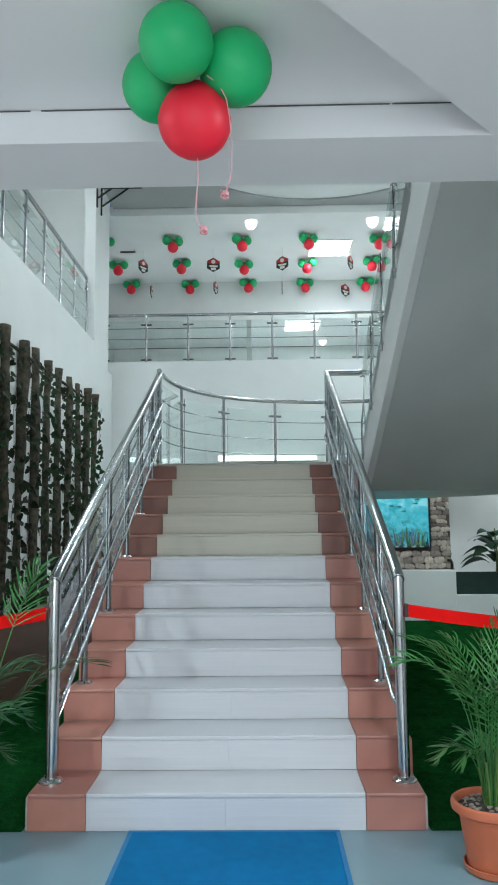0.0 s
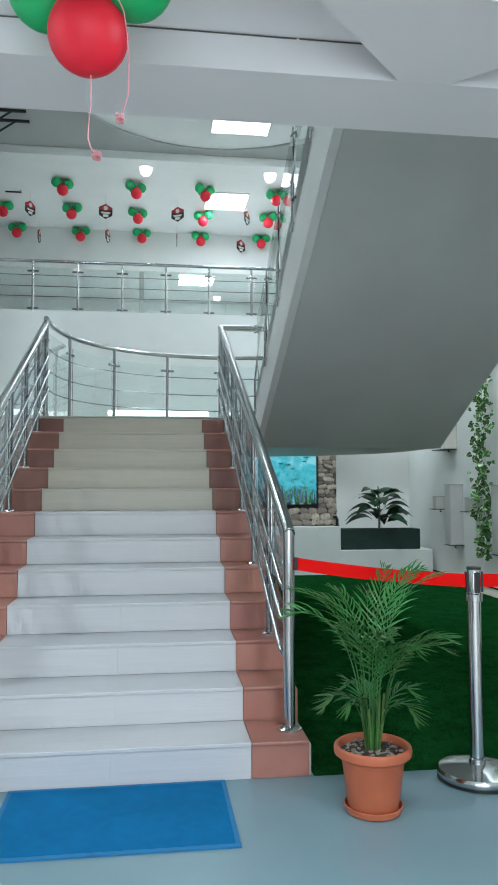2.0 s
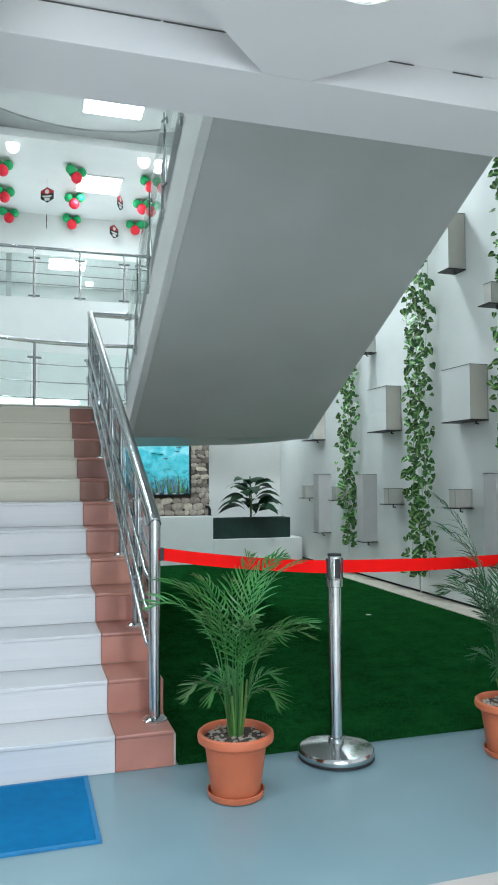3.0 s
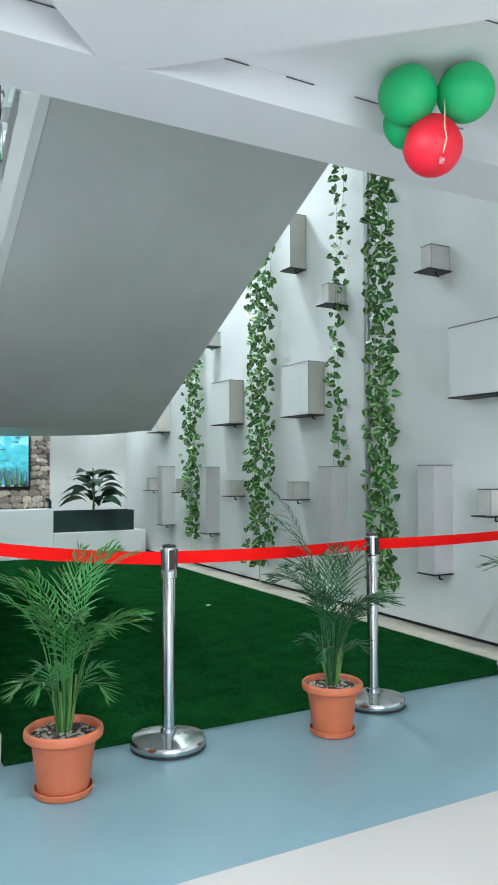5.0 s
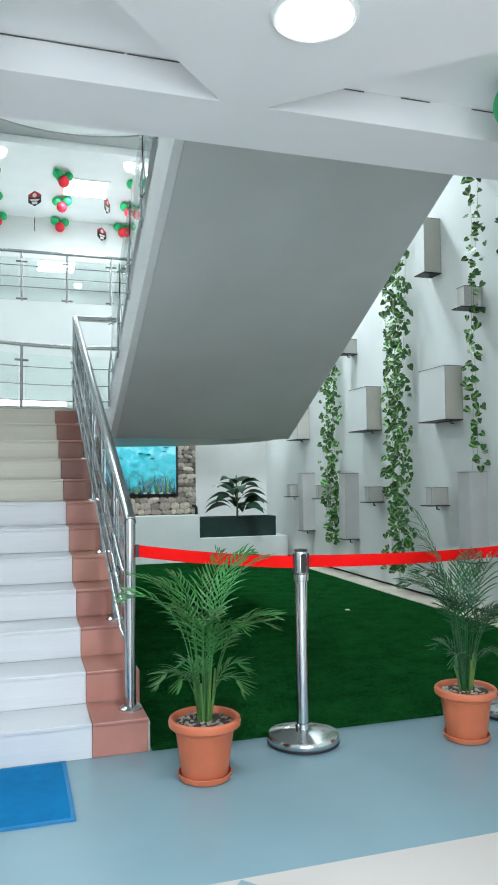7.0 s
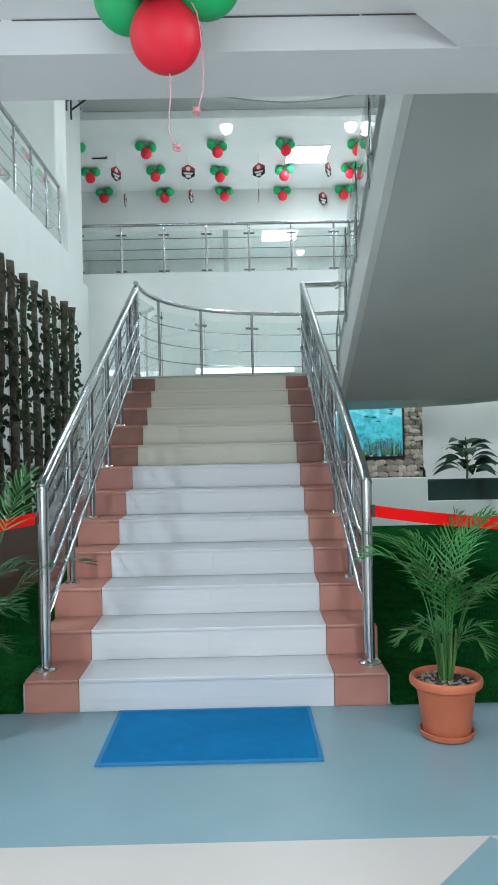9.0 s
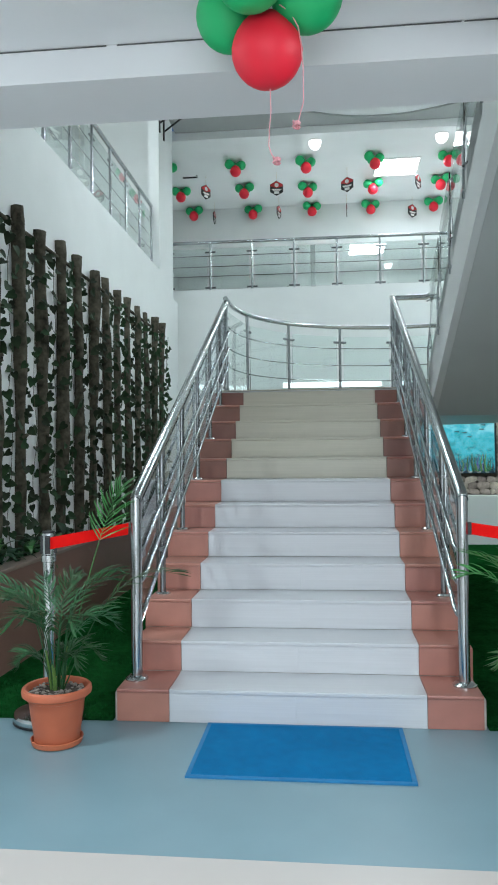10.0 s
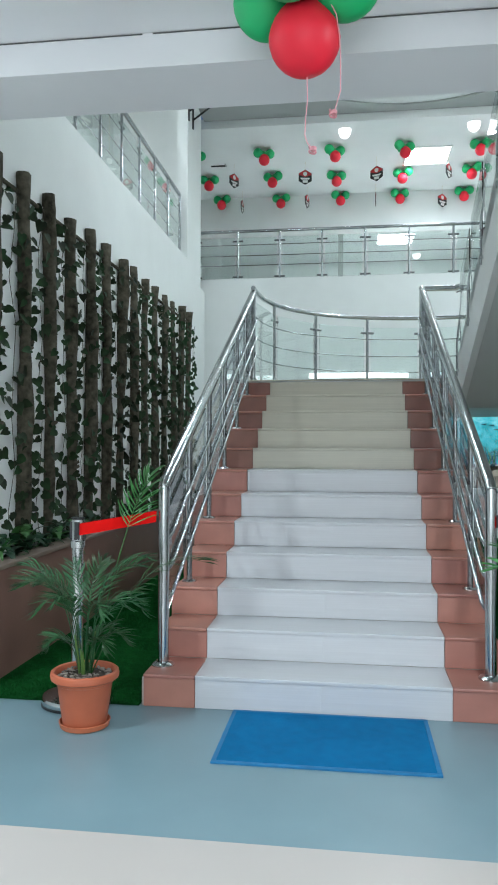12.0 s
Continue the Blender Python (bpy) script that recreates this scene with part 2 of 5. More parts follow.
def variegated():
    """Heart leaf: pale along the midrib, dark towards the rim."""
    m = bpy.data.materials.new("variegated_leaf")
    m.use_nodes = True
    nt = m.node_tree
    b = nt.nodes["Principled BSDF"]
    b.inputs["Roughness"].default_value = 0.42
    tc = nt.nodes.new("ShaderNodeTexCoord")
    sp = nt.nodes.new("ShaderNodeSeparateXYZ")
    ns = nt.nodes.new("ShaderNodeTexNoise")
    ns.inputs["Scale"].default_value = 7
    su = nt.nodes.new("ShaderNodeMath")
    su.operation = "SUBTRACT"
    su.inputs[1].default_value = 0.5
    ab = nt.nodes.new("ShaderNodeMath")
    ab.operation = "ABSOLUTE"
    ad = nt.nodes.new("ShaderNodeMath")
    ad.operation = "MULTIPLY_ADD"
    ad.inputs[1].default_value, ad.inputs[2].default_value = 0.35, -0.17
    sm = nt.nodes.new("ShaderNodeMath")
    sm.operation = "ADD"
    rp = nt.nodes.new("ShaderNodeValToRGB")
    rp.color_ramp.elements[0].position, rp.color_ramp.elements[0].color = 0.04, (0.27, 0.45, 0.15, 1)
    rp.color_ramp.elements[1].position, rp.color_ramp.elements[1].color = 0.34, (0.012, 0.064, 0.015, 1)
    e = rp.color_ramp.elements.new(0.13)
    e.color = (0.075, 0.225, 0.045, 1)
    nt.links.new(tc.outputs["Generated"], sp.inputs[0])
    nt.links.new(tc.outputs["Generated"], ns.inputs["Vector"])
    nt.links.new(sp.outputs["X"], su.inputs[0])
    nt.links.new(su.outputs[0], ab.inputs[0])
    nt.links.new(ns.outputs["Fac"], ad.inputs[0])
    nt.links.new(ab.outputs[0], sm.inputs[0])
    nt.links.new(ad.outputs[0], sm.inputs[1])
    nt.links.new(sm.outputs[0], rp.inputs[0])
    nt.links.new(rp.outputs[0], b.inputs["Base Color"])
    return random_tint(m, 0.3, 0.015)


IVY = variegated()
# ivy green for the inner leaves, darkened for the shade among them
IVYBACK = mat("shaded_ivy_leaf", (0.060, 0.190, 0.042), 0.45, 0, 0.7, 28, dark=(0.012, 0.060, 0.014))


def water():
    """The lit picture of the aquarium: pale above, deep turquoise below, with drifting patches."""
    m = bpy.data.materials.new("lit_water")
    m.use_nodes = True
    nt = m.node_tree
    b = nt.nodes["Principled BSDF"]
    tc = nt.nodes.new("ShaderNodeTexCoord")
    sp = nt.nodes.new("ShaderNodeSeparateXYZ")
    n1 = nt.nodes.new("ShaderNodeTexNoise")
    n1.inputs["Scale"].default_value, n1.inputs["Detail"].default_value = 8, 9
    n1.inputs["Roughness"].default_value, n1.inputs["Distortion"].default_value = 0.62, 0.8
    ma = nt.nodes.new("ShaderNodeMath")
    ma.operation = "MULTIPLY_ADD"
    ma.inputs[1].default_value = 1.25
    sc = nt.nodes.new("ShaderNodeMath")
    sc.operation = "MULTIPLY_ADD"
    sc.inputs[1].default_value, sc.inputs[2].default_value = 0.50, -0.14
    rp = nt.nodes.new("ShaderNodeValToRGB")
    els = rp.color_ramp.elements
    els[0].position, els[0].color = 0.45, (0.004, 0.07, 0.11, 1)
    els[1].position, els[1].color = 1.0, (0.22, 0.55, 0.62, 1)
    e = els.new(0.70)
    e.color = (0.01, 0.36, 0.44, 1)
    e = els.new(0.86)
    e.color = (0.06, 0.42, 0.52, 1)
    nt.links.new(tc.outputs["Generated"], sp.inputs[0])
    nt.links.new(tc.outputs["Object"], n1.inputs["Vector"])
    nt.links.new(n1.outputs["Fac"], ma.inputs[0])
    nt.links.new(sp.outputs["Z"], sc.inputs[0])
    nt.links.new(sc.outputs[0], ma.inputs[2])
    nt.links.new(ma.outputs[0], rp.inputs[0])
    nt.links.new(rp.outputs[0], b.inputs["Base Color"])
    nt.links.new(rp.outputs[0], b.inputs["Emission Color"])
    b.inputs["Emission Strength"].default_value = 0.50
    return m


WATER = water()


# mesh helpers
def link_mesh(name, bm, material, parent=None, label="", smooth=False):
    me = bpy.data.meshes.new(name)
    bmesh.ops.recalc_face_normals(bm, faces=bm.faces)
    if smooth:
        for f in bm.faces:
            f.smooth = True
    bm.to_mesh(me)
    bm.free()
    me.materials.append(material)
    if smooth:
        me.set_sharp_from_angle(angle=radians(40))
    ob = new(name, me)
    if parent:
        ob.parent = parent
    if label:
        ob["label"] = label
    return ob


def part(name, bm, material, parent, label="", smooth=False):
    """One mesh under a thing; bm is in the thing's own space."""
    return link_mesh(name, bm, material, parent, label, smooth)


def setting(name, bm, material, label, category="wall", smooth=False):
    return tagged(link_mesh(name, bm, material, None, "", smooth), label, category, "", "structure")


def thing(name, at, label, category, group="", kind=""):
    ob = new(name)
    ob.empty_display_size = 0.1
    ob.matrix_world = Matrix.Translation(at)
    return tagged(ob, label, category, group, kind)


def add_box(bm, x0, y0, z0, x1, y1, z1, bevel=0.0):
    r = bmesh.ops.create_cube(bm, size=1, matrix=Matrix.Translation(((x0 + x1) / 2, (y0 + y1) / 2, (z0 + z1) / 2)) @ Matrix.Diagonal((x1 - x0, y1 - y0, z1 - z0, 1)))
    if bevel > 0:
        es = {e for v in r["verts"] for e in v.link_edges}
        bmesh.ops.bevel(bm, geom=list(es), offset=bevel, segments=2, affect="EDGES", profile=0.6)
    return bm


def box(x0, y0, z0, x1, y1, z1, bevel=0.0):
    return add_box(bmesh.new(), x0, y0, z0, x1, y1, z1, bevel)


def add_tube(bm, pts, r, seg=10, cap=True, taper=None):
    pts = [Vector(p) for p in pts]
    n = len(pts)
    rings = []
    up = None
    for i, p in enumerate(pts):
        d = (pts[min(i + 1, n - 1)] - pts[max(i - 1, 0)]).normalized()
        if up is None:
            up = Vector((0, 0, 1)) if abs(d.z) < 0.9 else Vector((1, 0, 0))
        side = d.cross(up).normalized()
        up = side.cross(d).normalized()
        rr = r if taper is None else r + (taper - r) * i / (n - 1)
        if 0 < i < n - 1:
            a = (pts[i] - pts[i - 1]).angle(pts[i + 1] - pts[i], 0)
            rr = rr / max(0.5, math.cos(a / 2))
        rings.append([bm.verts.new(p + (side * math.cos(2 * math.pi * k / seg) + up * math.sin(2 * math.pi * k / seg)) * rr) for k in range(seg)])
    for a, b in zip(rings, rings[1:]):
        for k in range(seg):
            bm.faces.new((a[k], a[(k + 1) % seg], b[(k + 1) % seg], b[k]))
    if cap:
        bm.faces.new(rings[0][::-1])
        bm.faces.new(rings[-1])
    return bm


def tube(pts, r, seg=10, cap=True, taper=None):
    return add_tube(bmesh.new(), pts, r, seg, cap, taper)


def lathe(profile, seg=28, at=(0, 0, 0)):
    bm = bmesh.new()
    rings = []
    for r, z in profile:
        if r < 1e-6:
            rings.append([bm.verts.new((at[0], at[1], at[2] + z))])
        else:
            rings.append([bm.verts.new((at[0] + r * math.cos(2 * math.pi * k / seg), at[1] + r * math.sin(2 * math.pi * k / seg), at[2] + z)) for k in range(seg)])
    for a, b in zip(rings, rings[1:]):
        for k in range(seg):
            q = [a[k % len(a)], a[(k + 1) % len(a)], b[(k + 1) % len(b)], b[k % len(b)]]
            q = list(dict.fromkeys(q))
            if len(q) > 2:
                bm.faces.new(q)
    return bm


def prism(poly, z0, z1):
    """A flat polygon (x, y) raised from z0 to z1."""
    bm = bmesh.new()
    lo = [bm.verts.new((x, y, z0)) for x, y in poly]
    hi = [bm.verts.new((x, y, z1)) for x, y in poly]
    bm.faces.new(lo)
    bm.faces.new(hi)
    for i in range(len(poly)):
        j = (i + 1) % len(poly)
        bm.faces.new((lo[i], lo[j], hi[j], hi[i]))
    return bm


def side_prism(poly, x0, x1):
    """A flat polygon (y, z) drawn out from x0 to x1."""
    bm = bmesh.new()
    lo = [bm.verts.new((x0, y, z)) for y, z in poly]
    hi = [bm.verts.new((x1, y, z)) for y, z in poly]
    bm.faces.new(lo)
    bm.faces.new(hi)
    for i in range(len(poly)):
        j = (i + 1) % len(poly)
        bm.faces.new((lo[i], lo[j], hi[j], hi[i]))
    return bm


def shared(name, mesh, parent, m):
    """Another object on a mesh that exists already."""
    ob = new(name, mesh)
    ob.parent = parent
    ob.matrix_basis = m
    return ob


# the large structure
RISE, GO, W, WO = 0.17, 0.33, 0.655, 0.932
LAND = 12 * RISE          # landing height
UP = 4.08                 # upper floor
setting("floor_vinyl", box(-5.0, -1.265, -0.10, 4.65, 9.0, 0.0), VINYL, "smooth blue-grey vinyl floor in front of the stairs", "floor")
setting("floor_tile", box(-5.0, -7.0, -0.10, 4.65, -1.265, 0.0), TILE, "polished cream floor tiles of the lobby", "floor")

setting("floor_inlay", prism([(1.03, -1.275), (1.40, -1.68), (1.03, -2.085), (0.66, -1.68)], -0.02, 0.003), VINYL, "blue-grey diamond set into the cream floor", "floor")

turf = setting("turf_ground", box(0.955, 0.0, 0.0, 4.345, 8.0, 0.014, 0.003), TURF, "dark green artificial turf laid beside the stairs", "turf")
turf_l = setting("turf_ground_side", box(-1.87, 0.0, 0.0, -0.955, 8.0, 0.014, 0.003), TURF, "dark green artificial turf beside the planter", "turf")


def blades(x0, y0, x1, y1, count, seed):
    rnd = random.Random(seed)
    verts, faces = [], []
    for _ in range(count):
        x, y = rnd.uniform(x0, x1), y0 + (y1 - y0) * rnd.random() ** 1.7
        a, h, t = rnd.uniform(0, 6.283), rnd.uniform(0.008, 0.017), 0.0025
        lx, ly = rnd.uniform(-0.008, 0.008), rnd.uniform(-0.008, 0.008)
        i = len(verts)
        verts += [(x - t * math.cos(a), y - t * math.sin(a), 0.012), (x + t * math.cos(a), y + t * math.sin(a), 0.012), (x + lx, y + ly, 0.013 + h)]
        faces.append((i, i + 1, i + 2))
    me = bpy.data.meshes.new("turf_fibres")
    me.from_pydata(verts, [], faces)
    me.materials.append(BLADE)
    return me


for _p, _a in ((turf, (0.96, -0.004, 4.35, 7.9, 42000, 5)), (turf_l, (-1.86, -0.004, -0.96, 5.0, 16000, 6))):
    tagged(shared("turf_fibres", blades(*_a), _p, Matrix()), "", "", "", "stuff")

# walls
wall_left = setting("wall_left", box(-2.42, -0.80, 0.0, -2.20, 7.998, UP - 0.20), WHITE, "white painted wall behind the log screen")
setting("wall_left_fascia", box(-2.42, -0.80, UP - 0.20, -2.20, 6.70, UP + 0.02), WHITE, "white painted edge of the side gallery")
setting("wall_left_pier", box(-2.36, 6.70, UP - 0.20, -2.20, 7.66, 7.95), WHITE, "white wall pier between two galleries")
setting("gallery_floor_side", box(-5.0, -0.80, UP - 0.20, -2.42, 7.66, UP), TILE, "cream tiled floor of the side gallery", "floor")
setting("wall_gallery_side", box(-3.8, -0.80, UP, -3.6, 7.66, 7.95), WHITE, "white back wall of the side gallery")
setting("wall_back", box(-2.42, 8.0, 0.0, 3.08, 8.18, UP - 0.16), WHITE, "white wall below the rear gallery")
setting("wall_back_upper", box(3.08, 8.0, 2.6, 4.65, 8.18, UP - 0.16), WHITE, "white wall above the planting niche")
setting("wall_niche", box(2.90, 9.0, 0.0, 4.65, 9.15, 2.7), CREAM, "cream wall behind the potted plant")
setting("wall_niche_side", box(2.98, 8.18, 0.0, 3.08, 9.0, 2.7), CREAM, "cream side of the planting niche")
setting("ceiling_niche", box(2.98, 8.18, 2.6, 4.65, 9.0, 2.7), CEIL, "white soffit over the planting niche", "ceiling")
setting("wall_low_long", box(0.96, 7.70, 0.0, 3.08, 7.995, 0.75, 0.01), WHITE, "low white wall under the stone cladding")
setting("wall_low_short", box(3.083, 7.72, 0.0, 4.57, 9.0, 0.38, 0.01), WHITE, "low white ledge that carries the planter")
setting("wall_rear_side", box(-3.8, 7.66, UP, -3.6, 15.0, 6.6), WHITE, "white side wall of the rear gallery")
setting("gallery_floor_rear", box(-5.0, 8.0, UP - 0.16, 4.65, 15.02, UP), WHITE, "white slab of the rear gallery", "floor")
setting("wall_far", box(-5.0, 11.25, 5.70, 4.65, 11.45, 6.6), WHITE, "white upper far wall of the rear gallery")
setting("ceiling_far", box(-5.0, 11.45, 6.02, 4.65, 15.0, 6.2), CEIL, "white ceiling of the recess behind the gallery", "ceiling")
far_panels = setting("wall_far_panels", box(-5.0, 15.03, UP - 0.1, 4.85, 15.2, 6.2), WHITE, "wall of glossy white panels behind the gallery")
for _x in (-3.6, -2.45, -1.30, -0.15, 0.85, 2.0, 3.15):
    part("panel", box(_x + 0.003, 15.0, UP + 0.004, _x + (0.994 if _x == -0.15 else 1.144), 15.03, 6.016, 0.003), GLOSSWALL, far_panels)
setting("partition_trim", box(-0.10, 11.30, UP, 0.0, 11.36, 5.698, 0.004), GREY, "slim grey post of a partition behind the gallery", "post")
wall_right = setting("wall_right", box(4.65, -7.0, 0.0, 4.85, 15.2, 6.8), WHITE, "tall white wall with box niches and hanging ivy")
setting("wall_lobby_left", box(-5.2, -7.0, 0.0, -5.0, -0.65, 3.1), WHITE, "white lobby wall")
setting("wall_lobby_end", box(-5.0, -0.80, 0.0, -2.42, -0.65, UP - 0.202), WHITE, "white lobby end wall")
# unseen lobby front, made up round an opening for the fill
setting("wall_unseen_low", box(-5.0, -7.2, 0.0, 4.65, -7.0, 0.3), WHITE, "unseen white sill wall below the fill light")
setting("wall_unseen_high", box(-5.0, -7.2, 2.5, 4.65, -7.0, 3.1), WHITE, "unseen white wall above the fill light")
setting("wall_unseen_left", box(-5.0, -7.2, 0.3, -2.1, -7.0, 2.5), WHITE, "unseen white wall beside the fill light")
setting("wall_unseen_right", box(2.5, -7.2, 0.3, 4.65, -7.0, 2.5), WHITE, "unseen white wall beside the fill light")
setting("kerb_trim", box(4.348, 0.0, 0.0, 4.648, 7.7, 0.020, 0.006), mat("cream_kerb", (0.55, 0.50, 0.42), 0.6, 0, 0.2, 12, 0.2, 60), "flat cream kerb strip along the turf", "trim")

# wall panels that stand a little proud, with dark gaps between
for _y0, _y1 in ((-0.80, 1.985), (2.075, 4.09), (4.125, 6.05), (6.085, 7.98)):
    part("panel", box(4.622, _y0, 0.050, 4.65, _y1, 6.55, 0.004), WHITE, wall_right)
    part("gap", box(4.640, _y0, 0.022, 4.649, _y1, 0.048), SLOT, wall_right)
part("channel", box(4.600, 1.99, 0.022, 4.649, 2.03, 6.5, 0.003), GREY, wall_right, "slim grey aluminium channel")
part("channel", box(4.630, 4.092, 0.022, 4.649, 4.123, 1.3, 0.002), GREY, wall_right, "slim grey aluminium channel")

# ceilings
setting("beam", box(-5.0, -1.152, 2.766, 4.65, -0.802, 4.08), LOBBYCEIL, "deep white beam at the edge of the atrium", "beam")
setting("ceiling_lobby", box(-5.0, -7.0, 2.893, 4.65, -1.152, 3.10), LOBBYCEIL, "white lobby ceiling in two levels", "ceiling")
setting("ceiling_drop", prism([(1.018, -1.153), (1.195, -1.153), (4.64, -4.41), (4.64, -6.99), (-4.5, -6.99), (-4.5, -6.90)], 2.766, 2.893), LOBBYCEIL, "lower white ceiling wedge with a round lamp", "ceiling")
setting("wall_gallery_end", box(-3.6, 7.55, UP, -2.36, 7.66, 7.95), WHITE, "white end wall of the side gallery")
setting("wall_gallery_front", box(-3.6, -0.80, UP, -2.36, -0.65, 7.95), WHITE, "white front wall of the side gallery")
setting("wall_gallery_top", box(-2.36, -0.80, 6.83, -2.20, 6.70, 7.95), WHITE, "white wall over the side gallery opening")
setting("gallery_ceiling_side", box(-3.8, -0.80, 7.95, -2.2, 7.66, 8.05), CEIL, "white ceiling over the side gallery", "ceiling")
setting("gallery_ceiling_rear", box(-3.6, 7.92, 6.50, 4.65, 11.6, 6.66), CEIL, "white ceiling over the rear gallery with lamps", "ceiling")


def ring_ceiling():
    """The atrium ceiling with a round opening up into a shallow dome."""
    bm = bmesh.new()
    c, r, n = Vector((1.05, 5.5, 6.62)), 2.22, 64
    x0, x1, y0, y1 = -2.2, 4.65, -0.85, 7.92
    inner, outer = [], []
    for k in range(n):
        a = 2 * math.pi * (k + 0.5) / n
        d = Vector((math.cos(a), math.sin(a), 0))
        inner.append(bm.verts.new(c + d * r))
        t = min((x1 - c.x) / d.x if d.x > 0 else (x0 - c.x) / d.x, (y1 - c.y) / d.y if d.y > 0 else (y0 - c.y) / d.y)
        outer.append(bm.verts.new(c + d * t))
    top = [bm.verts.new(v.co + Vector((0, 0, 0.03))) for v in inner]
    for k in range(n):
        j = (k + 1) % n
        bm.faces.new((outer[k], outer[j], inner[j], inner[k]))
        bm.faces.new((inner[k], inner[j], top[j], top[k]))
    for x, y in ((x0, y0), (x1, y0), (x1, y1), (x0, y1)):
        near = sorted(outer, key=lambda v: (v.co - Vector((x, y, 6.62))).length)[:2]
        if all((v.co - Vector((x, y, 6.62))).length > 1e-4 for v in near):
            bm.faces.new((near[0], bm.verts.new((x, y, 6.62)), near[1]))
    return bm


setting("ceiling_recess", lathe([(0, 0.03), (2.22, 0.03), (2.22, 0.14), (0, 0.14)], 64, (1.05, 5.5, 6.62)), CEIL, "pale round recess of the atrium ceiling", "ceiling")
setting("ceiling_atrium", ring_ceiling(), RING, "atrium ceiling toned grey for shade round a pale recess", "ceiling")
setting("roof_slab", box(-2.2, -1.15, 6.83, 4.85, 11.8, 6.95), CEIL, "white roof slab over the atrium", "ceiling")
setting("wall_atrium_front", box(-5.0, -1.15, 4.08, 4.65, -0.85, 6.7), WHITE, "white atrium wall over the beam")

# fine dark gaps where the recessed ceilings meet the beam
for _x0, _x1 in ((-2.4, -0.62), (-0.58, -0.02), (0.02, 0.66), (0.67, 0.90), (1.50, 1.605), (1.77, 1.90), (2.10, 2.22), (2.60, 2.70)):
    setting("ceiling_gap_trim", box(_x0, -1.156, 2.887, _x1, -1.1525, 2.8905), SEAM, "thin dark gap in the ceiling edge", "gap")
setting("ceiling_crack_trim", prism([(2.16, -1.787), (2.275, -1.797), (2.275, -1.793), (2.16, -1.783)], 2.890, 2.8925), SEAM, "thin dark crack in the recessed ceiling", "gap")

# the lower flight: core, side blocks, tiles
staircase = thing("staircase", (0, 0, 0), "straight flight of white tiled steps with terracotta borders", "stairs", kind="structure")
core = []
for i in range(12):
    core += [(i * GO + 0.02, i * RISE), (i * GO + 0.02, (i + 1) * RISE - 0.02)]
core += [(4.0, LAND - 0.02), (4.0, 0.0)]
part("core", side_prism(core[1:], -WO + 0.006, WO - 0.006), PLASTER, staircase, "raw plaster core of the steps")


def slab_mesh(name, sx, sy, sz, material, bevel=0.004):
    bm = box(0, 0, 0, sx, sy, sz, bevel)
    me = bpy.data.meshes.new(name)
    bmesh.ops.recalc_face_normals(bm, faces=bm.faces)
    bm.to_mesh(me)
    bm.free()
    me.materials.append(material)
    return me


half, whole = W - 0.0001, 2 * W - 0.0001
slabs = {"riserh": slab_mesh("riser_tile", half, 0.018, RISE - 0.020, STEPW, 0.0012)}
for tone, mt in (("w", STEPW), ("c", STEPC)):
    slabs["riser" + tone] = slab_mesh("riser_tile", whole, 0.018, RISE - 0.020, mt, 0.0012)
    slabs["tread" + tone] = slab_mesh("tread_tile", whole, GO + 0.006, 0.018, mt, 0.003)
sw = WO - W - 0.002
slabs["riser_t"] = slab_mesh("border_riser", sw, 0.019, RISE - 0.021, TERRA, 0.003)
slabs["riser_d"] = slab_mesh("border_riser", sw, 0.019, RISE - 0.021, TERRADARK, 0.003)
slabs["tread_t"] = slab_mesh("border_tread", sw, GO + 0.010, 0.019, TERRA, 0.007)
for i in range(12):
    y, z, tone = i * GO, i * RISE, "c" if i >= 7 else "w"
    for x in ((-W, 0.0001) if i < 4 else (-W,)):
        shared("riser_tile", slabs["riserh" if i < 4 else "riser" + tone], staircase, pose(x, y + 0.004, z + 0.0012))
    if i < 11:
        shared("tread_tile", slabs["tread" + tone], staircase, pose(-W, y - 0.002, z + RISE - 0.018))
    for x in (-WO, W + 0.002):
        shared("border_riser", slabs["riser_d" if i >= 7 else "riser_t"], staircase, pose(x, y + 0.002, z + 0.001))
        if i < 11:
            shared("border_tread", slabs["tread_t"], staircase, pose(x, y - 0.006, z + RISE - 0.019))
    for s in (-1, 1):
        part("side_skirt", box(min(s * (WO - 0.006), s * (WO + 0.012)), y + 0.012, 0.0, max(s * (WO - 0.006), s * (WO + 0.012)), y + GO + 0.012, z + RISE - 0.022, 0.003), PLASTER if i == 0 else TERRA, staircase)

# landing with its rounded back, and the upper flight that turns back over the turf
LX, LY, LA, LB = 1.05, 3.93, 1.92, 2.05


def rim(deg, grow=0.0):
    """A point on the landing's rounded back, deg from its left end."""
    a = radians(deg)
    return LX - (LA + grow) * math.cos(a), LY + (LB + grow) * max(0.0, math.sin(a)) ** 0.8


arc = [rim(180 * k / 40, 0.06) for k in range(41)]
landing = setting("landing", prism([(-0.93, 3.665), *arc, (3.08, 3.665)], LAND - 0.28, LAND - 0.004), SOFFIT, "rounded stair landing with a shade-toned grey underside", "landing")
part("landing_floor", prism([(-0.92, 3.63), *[(LX + (x - LX) * 0.995, LY + (y - LY) * 0.995) for x, y in arc], (3.07, 3.63)], LAND - 0.003, LAND + 0.006), STEPC, landing, "cream tiled landing floor")
part("landing_edge", box(0.936, 3.655, LAND - 0.275, 1.186, 3.664, LAND - 0.006), WHITE, landing, "white painted landing edge")
UX0, UX1 = 1.186, 3.08
flight = []
